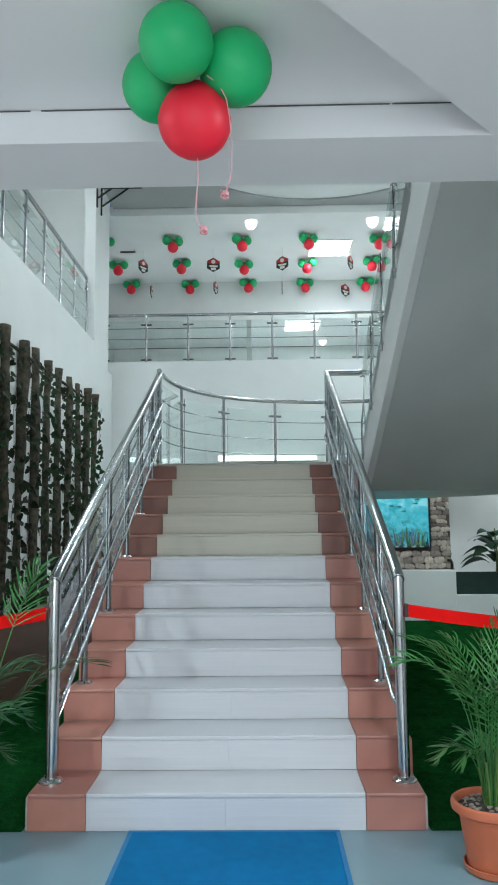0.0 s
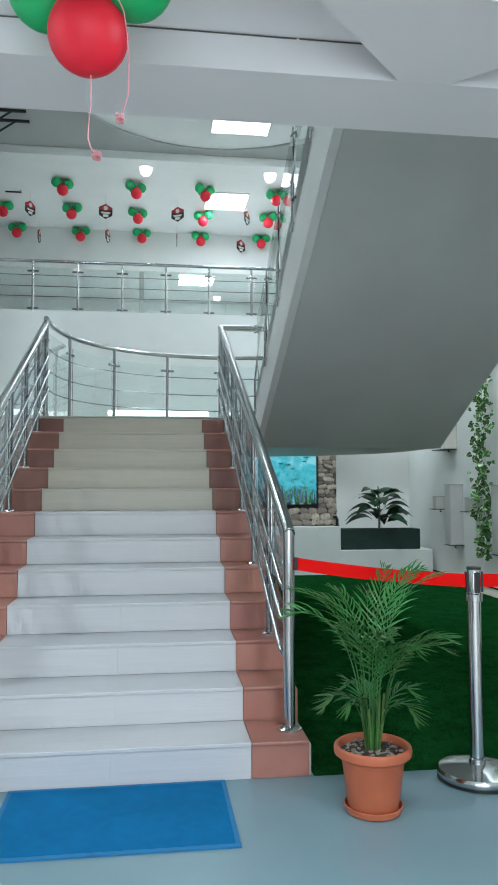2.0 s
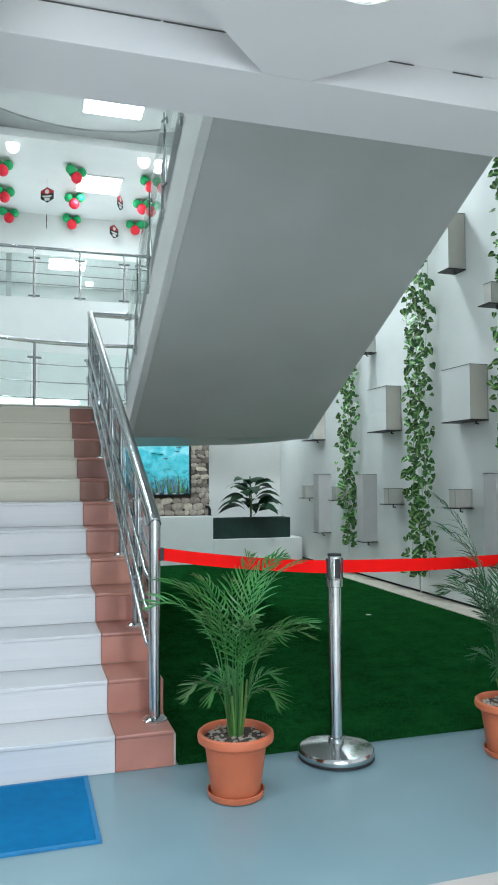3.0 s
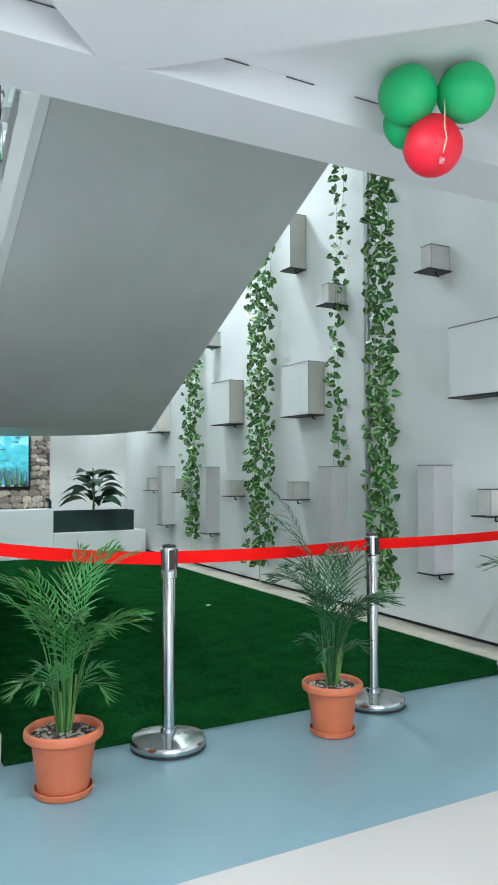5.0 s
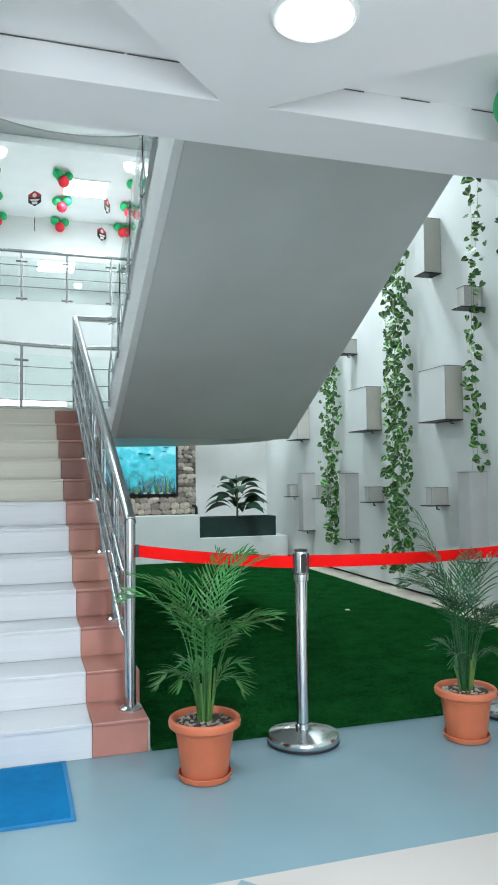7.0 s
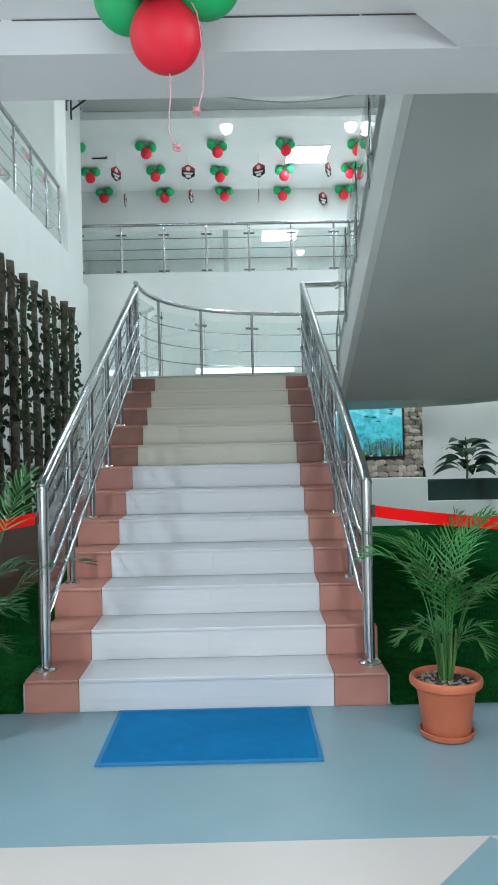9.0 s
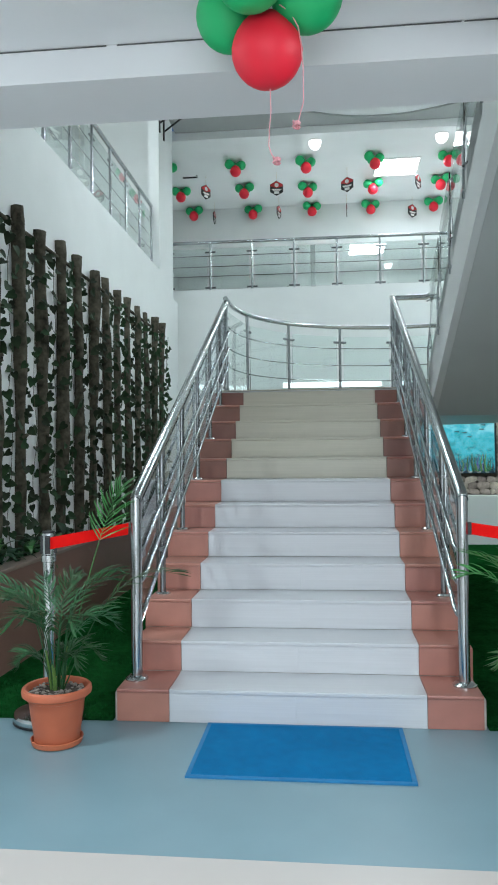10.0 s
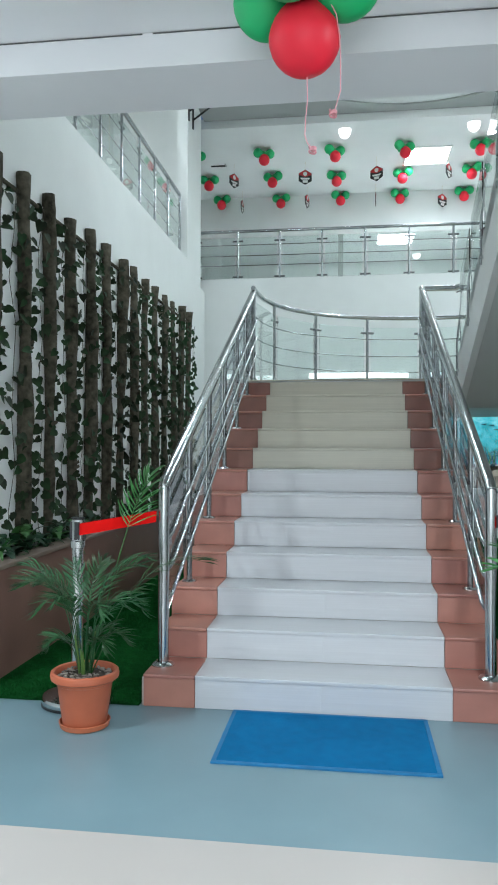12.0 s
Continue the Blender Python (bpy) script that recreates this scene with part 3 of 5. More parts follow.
for i in range(12):
    flight += [(3.75 - i * GO, LAND + i * RISE), (3.75 - i * GO, LAND + (i + 1) * RISE)]
flight += [(-0.80, UP), (-0.80, 3.82), (-0.42, 3.82), (3.66, LAND - 0.282)]
upper = setting("upper_flight", side_prism(flight, UX0 + 0.061, UX1), SOFFIT, "upper stair flight with a smooth shade-toned grey underside", "stairs")
stringer = [(3.655, LAND - 0.276), (3.655, LAND + 0.20), (0.44, UP + 0.06), (-0.80, UP + 0.06), (-0.80, 3.825), (-0.42, 3.825)]
part("stringer", side_prism(stringer, UX0, UX0 + 0.06), WHITE, upper, "white painted stringer")


# handrails of polished tube with glass
def lerp(a, b, t):
    return a + (b - a) * t


def rail_post(parent, at, height, r=0.021, clip=None, double=True):
    x, y, z = at
    for d in ((-0.018, 0.018) if double else (0.0,)):
        post = part("post", tube([(x, y + d, z), (x, y + d, z + height)], r * (0.7 if double else 1.0), 10), POSTSTEEL, parent, "", True)
    part("flange", lathe([(0, 0.0), (0.048, 0.0), (0.048, 0.006), (0.036, 0.016), (0, 0.016)], 20, at), CHROME, post, "round chrome floor flange", True)


def stair_rail(side):
    x = 0.868 * side
    rail = thing("stair_handrail", (x, 0.17, RISE), "polished steel stair handrail with thin rods and glass", "handrail", "handrails of the stairs")
    o = Vector((x, 0.17, RISE))

    def L(y, z, dx=0.0):
        return (dx, y - o.y, z - o.z)
    y0, z0, y1, z1 = 0.17, 1.155, 3.93, 2.995
    m = (z1 - z0) / (y1 - y0)
    top = [L(y0 - 0.012, z0 - 0.02), L(y0 + 0.03, z0 + 0.015), L(y1 - 0.03, z1 - 0.012), L(y1, z1)]
    part("top_rail", tube(top, 0.032, 14), STEEL, rail, "thick polished steel top rail", True)
    part("newel", tube([L(y0, RISE), L(y0, z0 + 0.01)], 0.030, 16), STEEL, rail, "thick polished steel newel post", True)
    part("newel", tube([L(y0 + 0.062, RISE), L(y0 + 0.062, z0 + 0.03)], 0.017, 12), STEEL, rail, "", True)
    part("flange", lathe([(0, 0.0), (0.062, 0.0), (0.062, 0.007), (0.045, 0.02), (0, 0.02)], 24, (0, 0, 0)), CHROME, rail, "round chrome floor flange", True)
    ys = [(2 * k) * GO + 0.17 for k in range(1, 6)]
    for k, y in enumerate(ys):
        base = RISE * (2 * k + 3)
        rail_post(rail, L(y, base), z0 + m * (y - y0) - base, 0.020)
    part("post", tube([L(3.93, LAND), L(3.93, z1)], 0.024, 14), STEEL, rail, "", True)
    part("flange", lathe([(0, 0.0), (0.052, 0.0), (0.052, 0.006), (0.04, 0.016), (0, 0.016)], 20, L(3.93, LAND)), CHROME, rail, "", True)
    for d in (0.30, 0.47, 0.64):
        inn = -0.032 * side
        part("rod", tube([L(y0, z0 - d, 0), L(y0 + 0.03, z0 + 0.015 - d, inn * 0.75), L(y0 + 0.07, z0 + 0.034 - d, inn), L(y1, z1 - d, inn)], 0.0115, 10), STEEL, rail, "thin steel rod", True)
        for y in [y0 + 0.03] + ys + [y1]:
            zz = z0 + m * (y - y0) - d
            part("rod_clip", tube([L(y, zz, 0), L(y, zz, inn)], 0.008, 8), CLAMP, rail, "", True)
    pane_y = [y0 + 0.062] + ys + [y1]
    for a, b in zip(pane_y, pane_y[1:]):
        a2, b2 = a + 0.045, b - 0.045
        za, zb = z0 + m * (a2 - y0), z0 + m * (b2 - y0)
        g = part("pane", side_prism([(a2 - o.y, za - 0.80 - o.z), (b2 - o.y, zb - 0.80 - o.z), (b2 - o.y, zb - 0.12 - o.z), (a2 - o.y, za - 0.12 - o.z)], 0.016 * side - 0.004, 0.016 * side + 0.004), SMOKED, rail, "grey tinted glass pane")
        g.visible_shadow = False
        for zz, yy in ((za - 0.22, a2), (zb - 0.22, b2), (za - 0.66, a2), (zb - 0.66, b2)):
            yo = -0.05 if yy == a2 else 0.05
            part("glass_clamp", tube([L(yy + yo, zz, 0.0), L(yy - yo * 0.4, zz, 0.0)], 0.0095, 8), CLAMP, rail, "", True)
    return rail


rail_l, rail_r = stair_rail(-1), stair_rail(1)
rail_r["label"] = "polished steel stair handrail with a level return to the upper flight"
part("return_rail", tube([(0, 3.76, 2.825), (0.06, 3.79, 2.83), (0.34, 3.79, 2.83), (0.385, 3.74, 2.84)], 0.027, 14), STEEL, rail_r, "polished steel return rail", True)


def level_rail(name, pts, z, label, group, clamps=True, steps=None, tall=1.0, foot=0.0):
    """A level railing along pts (x, y): top rail, posts with clamps, three rods and a glass pane a bay."""
    o = Vector((*pts[0], z))
    rail = thing(name, o, label, "railing", group)
    loc = [Vector((x - o.x, y - o.y, 0)) for x, y in pts]
    part("top_rail", tube([p + Vector((0, 0, tall)) for p in loc], 0.027, 12), STEEL, rail, "polished steel top rail", True)
    for h in (0.30 * tall, 0.50 * tall, 0.72 * tall):
        part("rod", tube([p + Vector((0, 0, h)) for p in loc], 0.007, 6), STEEL, rail, "thin steel rod", True)
    posts = loc if steps is None else loc[::steps]
    for i, p in enumerate(posts):
        part("post", tube([p + Vector((0, 0, foot)), p + Vector((0, 0, tall - 0.01))], 0.019, 10), STEEL, rail, "", True)
        q = posts[min(i + 1, len(posts) - 1)] - posts[max(i - 1, 0)]
        d = q.normalized() * 0.085
        if clamps:
            for h in (0.05, 0.80 * tall):
                part("glass_clamp", tube([p - d + Vector((0, 0, h)), p + d + Vector((0, 0, h))], 0.015, 8), CLAMP, rail, "", True)
    for a, b in zip(posts, posts[1:]):
        d = (b - a).normalized() * 0.05
        n = d.cross(Vector((0, 0, 1))).normalized() * 0.004
        bm = bmesh.new()
        ring = []
        for s in (-1, 1):
            ring.append([bm.verts.new(v + n * s) for v in (a + d + Vector((0, 0, 0.03)), b - d + Vector((0, 0, 0.03)), b - d + Vector((0, 0, 0.87 * tall)), a + d + Vector((0, 0, 0.87 * tall)))])
        bm.faces.new(ring[0])
        bm.faces.new(ring[1])
        for k in range(4):
            bm.faces.new((ring[0][k], ring[0][(k + 1) % 4], ring[1][(k + 1) % 4], ring[1][k]))
        part("pane", bm, GLASS, rail, "clear glass pane").visible_shadow = False
    return rail


_marks = [0, 21.3, 46, 69, 90, 111, 134, 158, 178]
curve = [rim(lerp(a, b, k / 4)) for a, b in zip(_marks, _marks[1:]) for k in range(4)] + [rim(178)]
level_rail("landing_railing", curve, LAND + 0.004, "curved steel and glass railing round the stair landing", "railings", True, 4)
level_rail("gallery_railing", [(-2.31, 0.49 + 0.685 * k) for k in range(10)], UP + 0.02, "steel and glass railing of the side gallery", "railings", True, None, 0.92)
level_rail("gallery_railing", [(-2.35 + 0.682 * k, 8.08) for k in range(11)], UP, "steel and glass railing along the rear gallery", "railings", True, None, 0.79)


def flight_rail():
    o = Vector((1.256, 3.75, LAND))
    rail = thing("stair_handrail", o, "steel and glass handrail on the upper flight stringer", "handrail", "handrails of the stairs")

    def L(y, z, dx=0.0):
        return (dx, y - o.y, z - o.z)
    y0, z0, m = 3.75, 2.99, 0.53

    def top(y):
        return z0 + m * (y0 - y)
    part("top_rail", tube([L(3.86, 2.99), L(3.72, top(3.72)), L(0.5, top(0.5))], 0.023, 14), STEEL, rail, "polished steel top rail", True)
    ys = [3.55, 2.90, 2.25, 1.60, 0.95]
    for y in ys:
        base = LAND + 0.14 + (3.78 - y) * 0.587 - 0.26
        part("post", tube([L(y, base, -0.088), L(y, base + 0.34, -0.088), L(y, top(y), -0.01)], 0.0105, 10), STEEL, rail, "", True)
        for h in (0.06, 0.22):
            part("standoff", tube([L(y, base + h, -0.098), L(y, base + h, -0.06)], 0.013, 10), CHROME, rail, "round chrome standoff", True)
    for a, b in zip(ys, ys[1:]):
        a2, b2 = a - 0.05, b + 0.05
        g = part("pane", side_prism([(a2 - o.y, top(a2) - 0.88 - o.z), (b2 - o.y, top(b2) - 0.88 - o.z), (b2 - o.y, top(b2) - 0.10 - o.z), (a2 - o.y, top(a2) - 0.10 - o.z)], -0.07, -0.062), GLASS, rail, "clear glass pane")
        g.visible_shadow = False
        for h in (0.25, 0.72):
            part("glass_clamp", tube([L(a2 + 0.05, top(a2) - h, -0.09), L(a2 - 0.03, top(a2) - h, -0.066)], 0.008, 8), CLAMP, rail, "", True)


flight_rail()


# lamps
def round_lamp(at, r, label, drop=0.0):
    lamp = thing("ceiling_lamp", at, label, "lamp", "round ceiling lamps")
    part("rim", lathe([(r * 0.9, 0.0), (r * 1.04, 0.0), (r * 1.04, -0.010), (r * 0.98, -0.014), (r * 0.9, -0.01)], 32), WHITE, lamp, "white rim", True)
    part("diffuser", lathe([(0, -0.016 - drop), (r * 0.45, -0.015 - drop * 0.92), (r * 0.75, -0.012 - drop * 0.7), (r * 0.93, -0.010 - drop * 0.35), (r * 0.97, -0.006)], 32), SPOT if drop else LAMP, lamp, "bright round diffuser", True)


round_lamp((1.15, -1.74, 2.764), 0.128, "bright round lamp flush with the lobby ceiling")
round_lamp((-2.5, -1.9, 2.891), 0.12, "bright unseen round lamp in the recessed ceiling")
# this lamp and the next are unseen additions behind the viewpoint
round_lamp((1.4, -4.6, 2.764), 0.12, "bright round lamp flush with the lobby ceiling")
round_lamp((-2.2, -5.0, 2.891), 0.12, "bright unseen round lamp in the recessed ceiling")
# fixture for the added niche light, out of sight
round_lamp((4.1, 8.5, 2.598), 0.09, "unseen round spot added over the planting niche")
# the glowing dome gives a flush spot the size of its glare
for _x in (0.05, 2.07, 2.55):
    round_lamp((_x, 8.20, 6.498), 0.105, "spot lamp under the gallery ceiling with a dome for its glare", 0.13)


def panel_lamp(at, sx, sy, label):
    lamp = thing("panel_lamp", at, label, "lamp", "square panel lamps")
    bm = box(-sx / 2 - 0.03, -sy / 2 - 0.03, -0.018, sx / 2 + 0.03, sy / 2 + 0.03, 0.0, 0.006)
    part("frame", bm, WHITE, lamp, "white frame")
    part("diffuser", box(-sx / 2, -sy / 2, -0.024, sx / 2, sy / 2, -0.019, 0.002), PANEL, lamp, "bright diffuser")


panel_lamp((1.44, 6.86, 6.648), 0.82, 0.58, "bright square panel lamp in the round ceiling recess")
# fixtures for the two added atrium lights, hidden by beam and flight
panel_lamp((3.75, 4.9, 6.618), 0.72, 0.72, "unseen square panel lamp added to the atrium ceiling")
panel_lamp((-1.1, 3.4, 6.618), 0.72, 0.72, "unseen square panel lamp added to the atrium ceiling")
panel_lamp((1.47, 9.44, 6.498), 0.72, 0.72, "bright square panel lamp in the gallery ceiling")
panel_lamp((1.13, 12.82, 6.018), 0.76, 0.80, "bright square panel lamp in the recess behind the gallery")
# dome again for glare
round_lamp((1.72, 14.33, 6.018), 0.10, "spot lamp in the recess behind the gallery with a dome for its glare", 0.10)
# fixture for the added side gallery light
panel_lamp((-2.9, 3.8, 7.948), 0.72, 0.72, "unseen square panel lamp added over the side gallery")
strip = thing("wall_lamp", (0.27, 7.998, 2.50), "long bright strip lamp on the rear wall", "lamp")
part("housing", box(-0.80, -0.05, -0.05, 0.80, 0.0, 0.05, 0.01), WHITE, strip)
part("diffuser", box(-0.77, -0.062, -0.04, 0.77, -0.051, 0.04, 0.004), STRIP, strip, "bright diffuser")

# black wall bracket
br = thing("wall_bracket", (-2.20, 7.02, 6.34), "black iron wall bracket fixed to the pier", "bracket")
part("upright", box(0.0, -0.02, -0.22, 0.02, 0.02, 0.24, 0.003), IRON, br)
part("arm", box(0.0, -0.02, 0.20, 0.62, 0.02, 0.235, 0.003), IRON, br)
part("brace", tube([(0.02, 0, -0.08), (0.42, 0, 0.205)], 0.014, 6), IRON, br)
copy_thing(br, pose(-2.20, 6.73, 6.34))

# mat
door_mat = thing("door_mat", (0.04, -0.33, 0.0), "blue rubber door mat lying before the first step", "mat")
part("field", box(-0.469, -0.299, 0.001, 0.469, 0.299, 0.011, 0.002), MATBLUE, door_mat, "ribbed blue field")
for _b4 in ((-0.49, -0.32, 0.49, -0.2995), (-0.49, 0.2995, 0.49, 0.32), (-0.49, -0.299, -0.4695, 0.299), (0.4695, -0.299, 0.49, 0.299)):
    part("border", box(_b4[0], _b4[1], 0.0, _b4[2], _b4[3], 0.010, 0.002), MATEDGE, door_mat)


# barrier posts with belts
def barrier(at):
    b = thing("barrier_post", at, "chrome barrier post with a round weighted base", "barrier post", "barrier posts")
    base = part("base", lathe([(0, 0.012), (0.180, 0.012), (0.185, 0.018), (0.185, 0.040), (0.178, 0.050), (0.12, 0.064), (0.05, 0.074), (0, 0.076)], 48), CHROME, b, "domed chrome base", True)
    part("base_ring", lathe([(0.0, 0.0), (0.176, 0.0), (0.186, 0.004), (0.186, 0.016), (0.0, 0.016)], 48), BLACK, base, "black rubber ring", True)
    part("collar", lathe([(0.034, 0.070), (0.040, 0.072), (0.038, 0.095), (0.0325, 0.10)], 28), CHROME, b, "", True)
    part("pole", lathe([(0, 0.07), (0.031, 0.07), (0.031, 0.83), (0, 0.83)], 28), CHROME, b, "polished chrome tube", True)
    head = part("head", lathe([(0.031, 0.825), (0.039, 0.828), (0.039, 0.862), (0.034, 0.866), (0.034, 0.968), (0.030, 0.98), (0, 0.982)], 28), CHROME, b, "chrome belt head", True)
    for a in (0.0, math.pi / 2, math.pi, -math.pi / 2):
        bm = box(-0.014, -0.042, 0.870, 0.014, -0.030, 0.966, 0.003)
        bmesh.ops.rotate(bm, verts=bm.verts, matrix=Matrix.Rotation(a, 3, "Z"))
        part("socket", bm, BLACK, head, "black belt socket")
    part("lid", lathe([(0, 0.978), (0.034, 0.978), (0.034, 0.988), (0, 0.992)], 24), BLACK, head, "black lid", True)
    return b


B1, B2, B3, BL = (1.712, -0.130), (3.005, -0.095), (4.33, -0.04), (-1.295, 0.0)
first = barrier((*B1, 0))
for _x, _y in (B2, B3, BL):
    copy_thing(first, pose(_x, _y, 0, 0, 0, 12))


def belt(a, b, sag, label):
    a, b = Vector(a), Vector(b)
    bl = thing("belt", a, label, "belt", "red barrier belts")
    bm = bmesh.new()
    n = 24
    side = (b - a).cross(Vector((0, 0, 1))).normalized() * 0.0012
    rows = []
    for i in range(n + 1):
        t = i / n
        p = (b - a) * t + Vector((0, 0, -sag * 4 * t * (1 - t)))
        tw = 0.006 * math.sin(7 * t)
        rows.append([bm.verts.new(p + s * side + Vector((0, tw * h, h * 0.031))) for s, h in ((1, 1), (-1, 1), (-1, -1), (1, -1))])
    for p, q in zip(rows, rows[1:]):
        for k in range(4):
            bm.faces.new((p[k], p[(k + 1) % 4], q[(k + 1) % 4], q[k]))
    bm.faces.new(rows[0])
    bm.faces.new(rows[-1])
    part("webbing", bm, BELT, bl, "", True)
    part("end_clip", box(-0.010, -0.008, -0.033, 0.010, 0.008, 0.033, 0.003), BLACK, bl, "black end clip")


belt((0.905, 0.17, 0.985), (B1[0] - 0.035, B1[1], 0.925), 0.012, "red belt stretched from the newel to a post")
belt((B1[0] + 0.035, B1[1], 0.925), (B2[0] - 0.035, B2[1], 0.925), 0.012, "red belt stretched between two barrier posts")
belt((B2[0] + 0.035, B2[1], 0.925), (B3[0] - 0.035, B3[1], 0.930), 0.008, "red belt stretched between two barrier posts")
belt((BL[0] + 0.01, BL[1] - 0.04, 0.925), (-0.905, 0.15, 0.985), 0.0, "red belt stretched from a post to the newel")


# potted palms
def frond_mesh(rnd, length, droop, n, leaf, bare=0.45, limp=1.0):
    """A feather leaf that grows along +x and arches over: bare stalk, then two rows of narrow drooping leaflets."""
    bm = bmesh.new()
    pts = []
    p, a = Vector((0, 0, 0)), 0.0
    sway = rnd.uniform(-0.25, 0.25)
    total = sum((i / n) ** 2.0 for i in range(n + 1))
    for i in range(n + 1):
        pts.append(p.copy())
        p = p + Vector((math.cos(a), sway * (i / n) ** 2, math.sin(a))).normalized() * (length / n)
        a -= droop * (i / n) ** 2.0 / total
    add_tube(bm, pts[::2] if n % 2 == 0 else pts, 0.0042, 5, True, 0.0012)
    first = int(n * bare)
    for i in range(first, n + 1):
        t = (i - first) / max(1, n - first)
        d = (pts[min(i + 1, n)] - pts[max(i - 1, 0)]).normalized()
        side = d.cross(Vector((0, 0, 1))).normalized()
        lift = side.cross(d).normalized()
        size = leaf * (0.62 + 0.38 * math.sin(math.pi * min(1.0, 0.15 + 0.85 * t))) * rnd.uniform(0.82, 1.12) * (0.72 if i == n else 1.0)
        for s in (-1, 1):
            sweep = lerp(0.90, 0.32, t) + rnd.uniform(-0.14, 0.14)
            out = (side * s * math.sin(sweep) + d * math.cos(sweep) + lift * rnd.uniform(0.0, 0.30)).normalized()
            wv = d.cross(out).cross(out).normalized() * 0.0046 * rnd.uniform(0.8, 1.2)
            q, dirn, prev = pts[i].copy(), out.copy(), None
            fall = rnd.uniform(0.32, 0.66) * limp
            for k, wd in enumerate((0.35, 0.95, 1.0, 0.72, 0.06)):
                cur = (bm.verts.new(q - wv * wd), bm.verts.new(q + wv * wd))
                if prev:
                    bm.faces.new((prev[0], prev[1], cur[1], cur[0]))
                prev = cur
                q = q + dirn * (size / 4)
                dirn = (dirn + Vector((0, 0, -fall * (0.6 + 0.75 * k)))).normalized()
    return bm


def plant_frond(plant, rnd, az, pitch, length, droop, leaf, bare, material, label="", foot=0.03):
    ob = part("frond", frond_mesh(rnd, length, droop, 28, leaf, bare), material, plant, label, True)
    a = radians(az)
    ob.matrix_basis = Matrix.Translation((foot * math.cos(a), foot * math.sin(a), 0.27)) @ Matrix.Rotation(a, 4, "Z") @ Matrix.Rotation(-radians(pitch), 4, "Y") @ Matrix.Rotation(rnd.uniform(-0.35, 0.35), 4, "X")
    return ob


def potted_palm(at, seed, upper, lower, label, height=1.0, leafmat=None, size=1.0, arch=1.0):
    rnd = random.Random(seed)
    leafmat = leafmat or PALM
    plant = thing("potted_palm", at, label, "potted plant", "potted palms")
    pot = part("pot", lathe([(0, 0.02), (0.118, 0.02), (0.122, 0.03), (0.150, 0.235), (0.152, 0.243), (0.157, 0.246), (0.160, 0.262), (0.176, 0.264), (0.186, 0.272), (0.189, 0.290), (0.186, 0.306), (0.176, 0.314), (0.166, 0.310), (0.158, 0.290), (0.155, 0.262), (0, 0.262)], 44), POT, plant, "terracotta plastic pot with a rolled rim", True)
    part("saucer", lathe([(0, 0.0), (0.122, 0.0), (0.134, 0.006), (0.142, 0.034), (0.137, 0.036), (0.128, 0.012), (0, 0.011)], 44), POT, plant, "shallow terracotta saucer", True)
    soil = lathe([(0.157, 0.277), (0.10, 0.287), (0.05, 0.290), (0, 0.291)], 28)
    for v in soil.verts:
        v.co.z += rnd.uniform(-0.004, 0.006)
    part("soil", soil, SOIL, pot, "dark soil")
    peb = bmesh.new()
    for _ in range(90):
        a, r = rnd.uniform(0, 6.283), 0.145 * math.sqrt(rnd.random())
        s = rnd.uniform(0.006, 0.014)
        bmesh.ops.create_icosphere(peb, subdivisions=1, radius=s, matrix=Matrix.Translation((r * math.cos(a), r * math.sin(a), 0.291)) @ Matrix.Diagonal((1, rnd.uniform(0.6, 1), 0.6, 1)))
    tagged(part("gravel", peb, PEBBLE, pot, "loose pale gravel", True), kind="stuff")
    plant.scale = (0.88 * size, 0.88 * size, 0.88 * size)
    for k in range(max(4, upper // 2)):
        a = rnd.uniform(0, 6.283)
        b = Vector((0.03 * math.cos(a), 0.03 * math.sin(a), 0.275))
        tip = b + Vector((math.cos(a) * rnd.uniform(0.01, 0.05), math.sin(a) * rnd.uniform(0.01, 0.05), rnd.uniform(0.16, 0.34) * height))
        part("stem", tube([b, b.lerp(tip, 0.5) + Vector((0.003, 0, 0)), tip], 0.0075, 7, True, 0.0048), PALMSTEM, plant, "", True)
    for k in range(upper):
        lvl = (k * 0.618) % 1.0
        plant_frond(plant, rnd, math.degrees(2.399 * k) + rnd.uniform(-18, 18), lerp(82, 89, lvl) + rnd.uniform(-2, 2), lerp(0.80, 1.18, lvl) * height * rnd.uniform(0.94, 1.05), lerp(3.0, 2.4, lvl) * arch * rnd.uniform(0.85, 1.15), 0.16, 0.54, leafmat)
    for k in range(lower):
        plant_frond(plant, rnd, 360 * k / max(1, lower) + rnd.uniform(-25, 25), rnd.uniform(76, 84), rnd.uniform(0.44, 0.54) * height, rnd.uniform(2.8, 3.3), 0.13, 0.56, leafmat)
    return plant


potted_palm((1.125, -0.395, 0), 3, 17, 6, "bushy green areca palm in a terracotta pot near the newel", 0.87, arch=0.68)
mid_palm = potted_palm((2.535, -0.355, 0), 11, 20, 3, "dark green areca palm with one tall frond in a terracotta pot", 0.84, PALMDARK, 0.96, arch=0.75)
_rt = random.Random(9)
for _az, _pt, _ln, _dr in ((165, 84, 1.30, 0.9), (128, 87, 1.10, 1.2), (5, 84, 0.98, 1.7)):
    plant_frond(mid_palm, _rt, _az, _pt, _ln, _dr, 0.22, 0.55, PALMDARK, "tall upright frond")
potted_palm((4.02, -0.45, 0), 17, 9, 2, "green areca palm in a terracotta pot by the white wall", 0.80)
left_palm = potted_palm((-1.140, -0.305, 0), 23, 15, 6, "areca palm with one tall frond in a terracotta pot", 0.72, PALMDARK, arch=0.9)
_rt = random.Random(5)
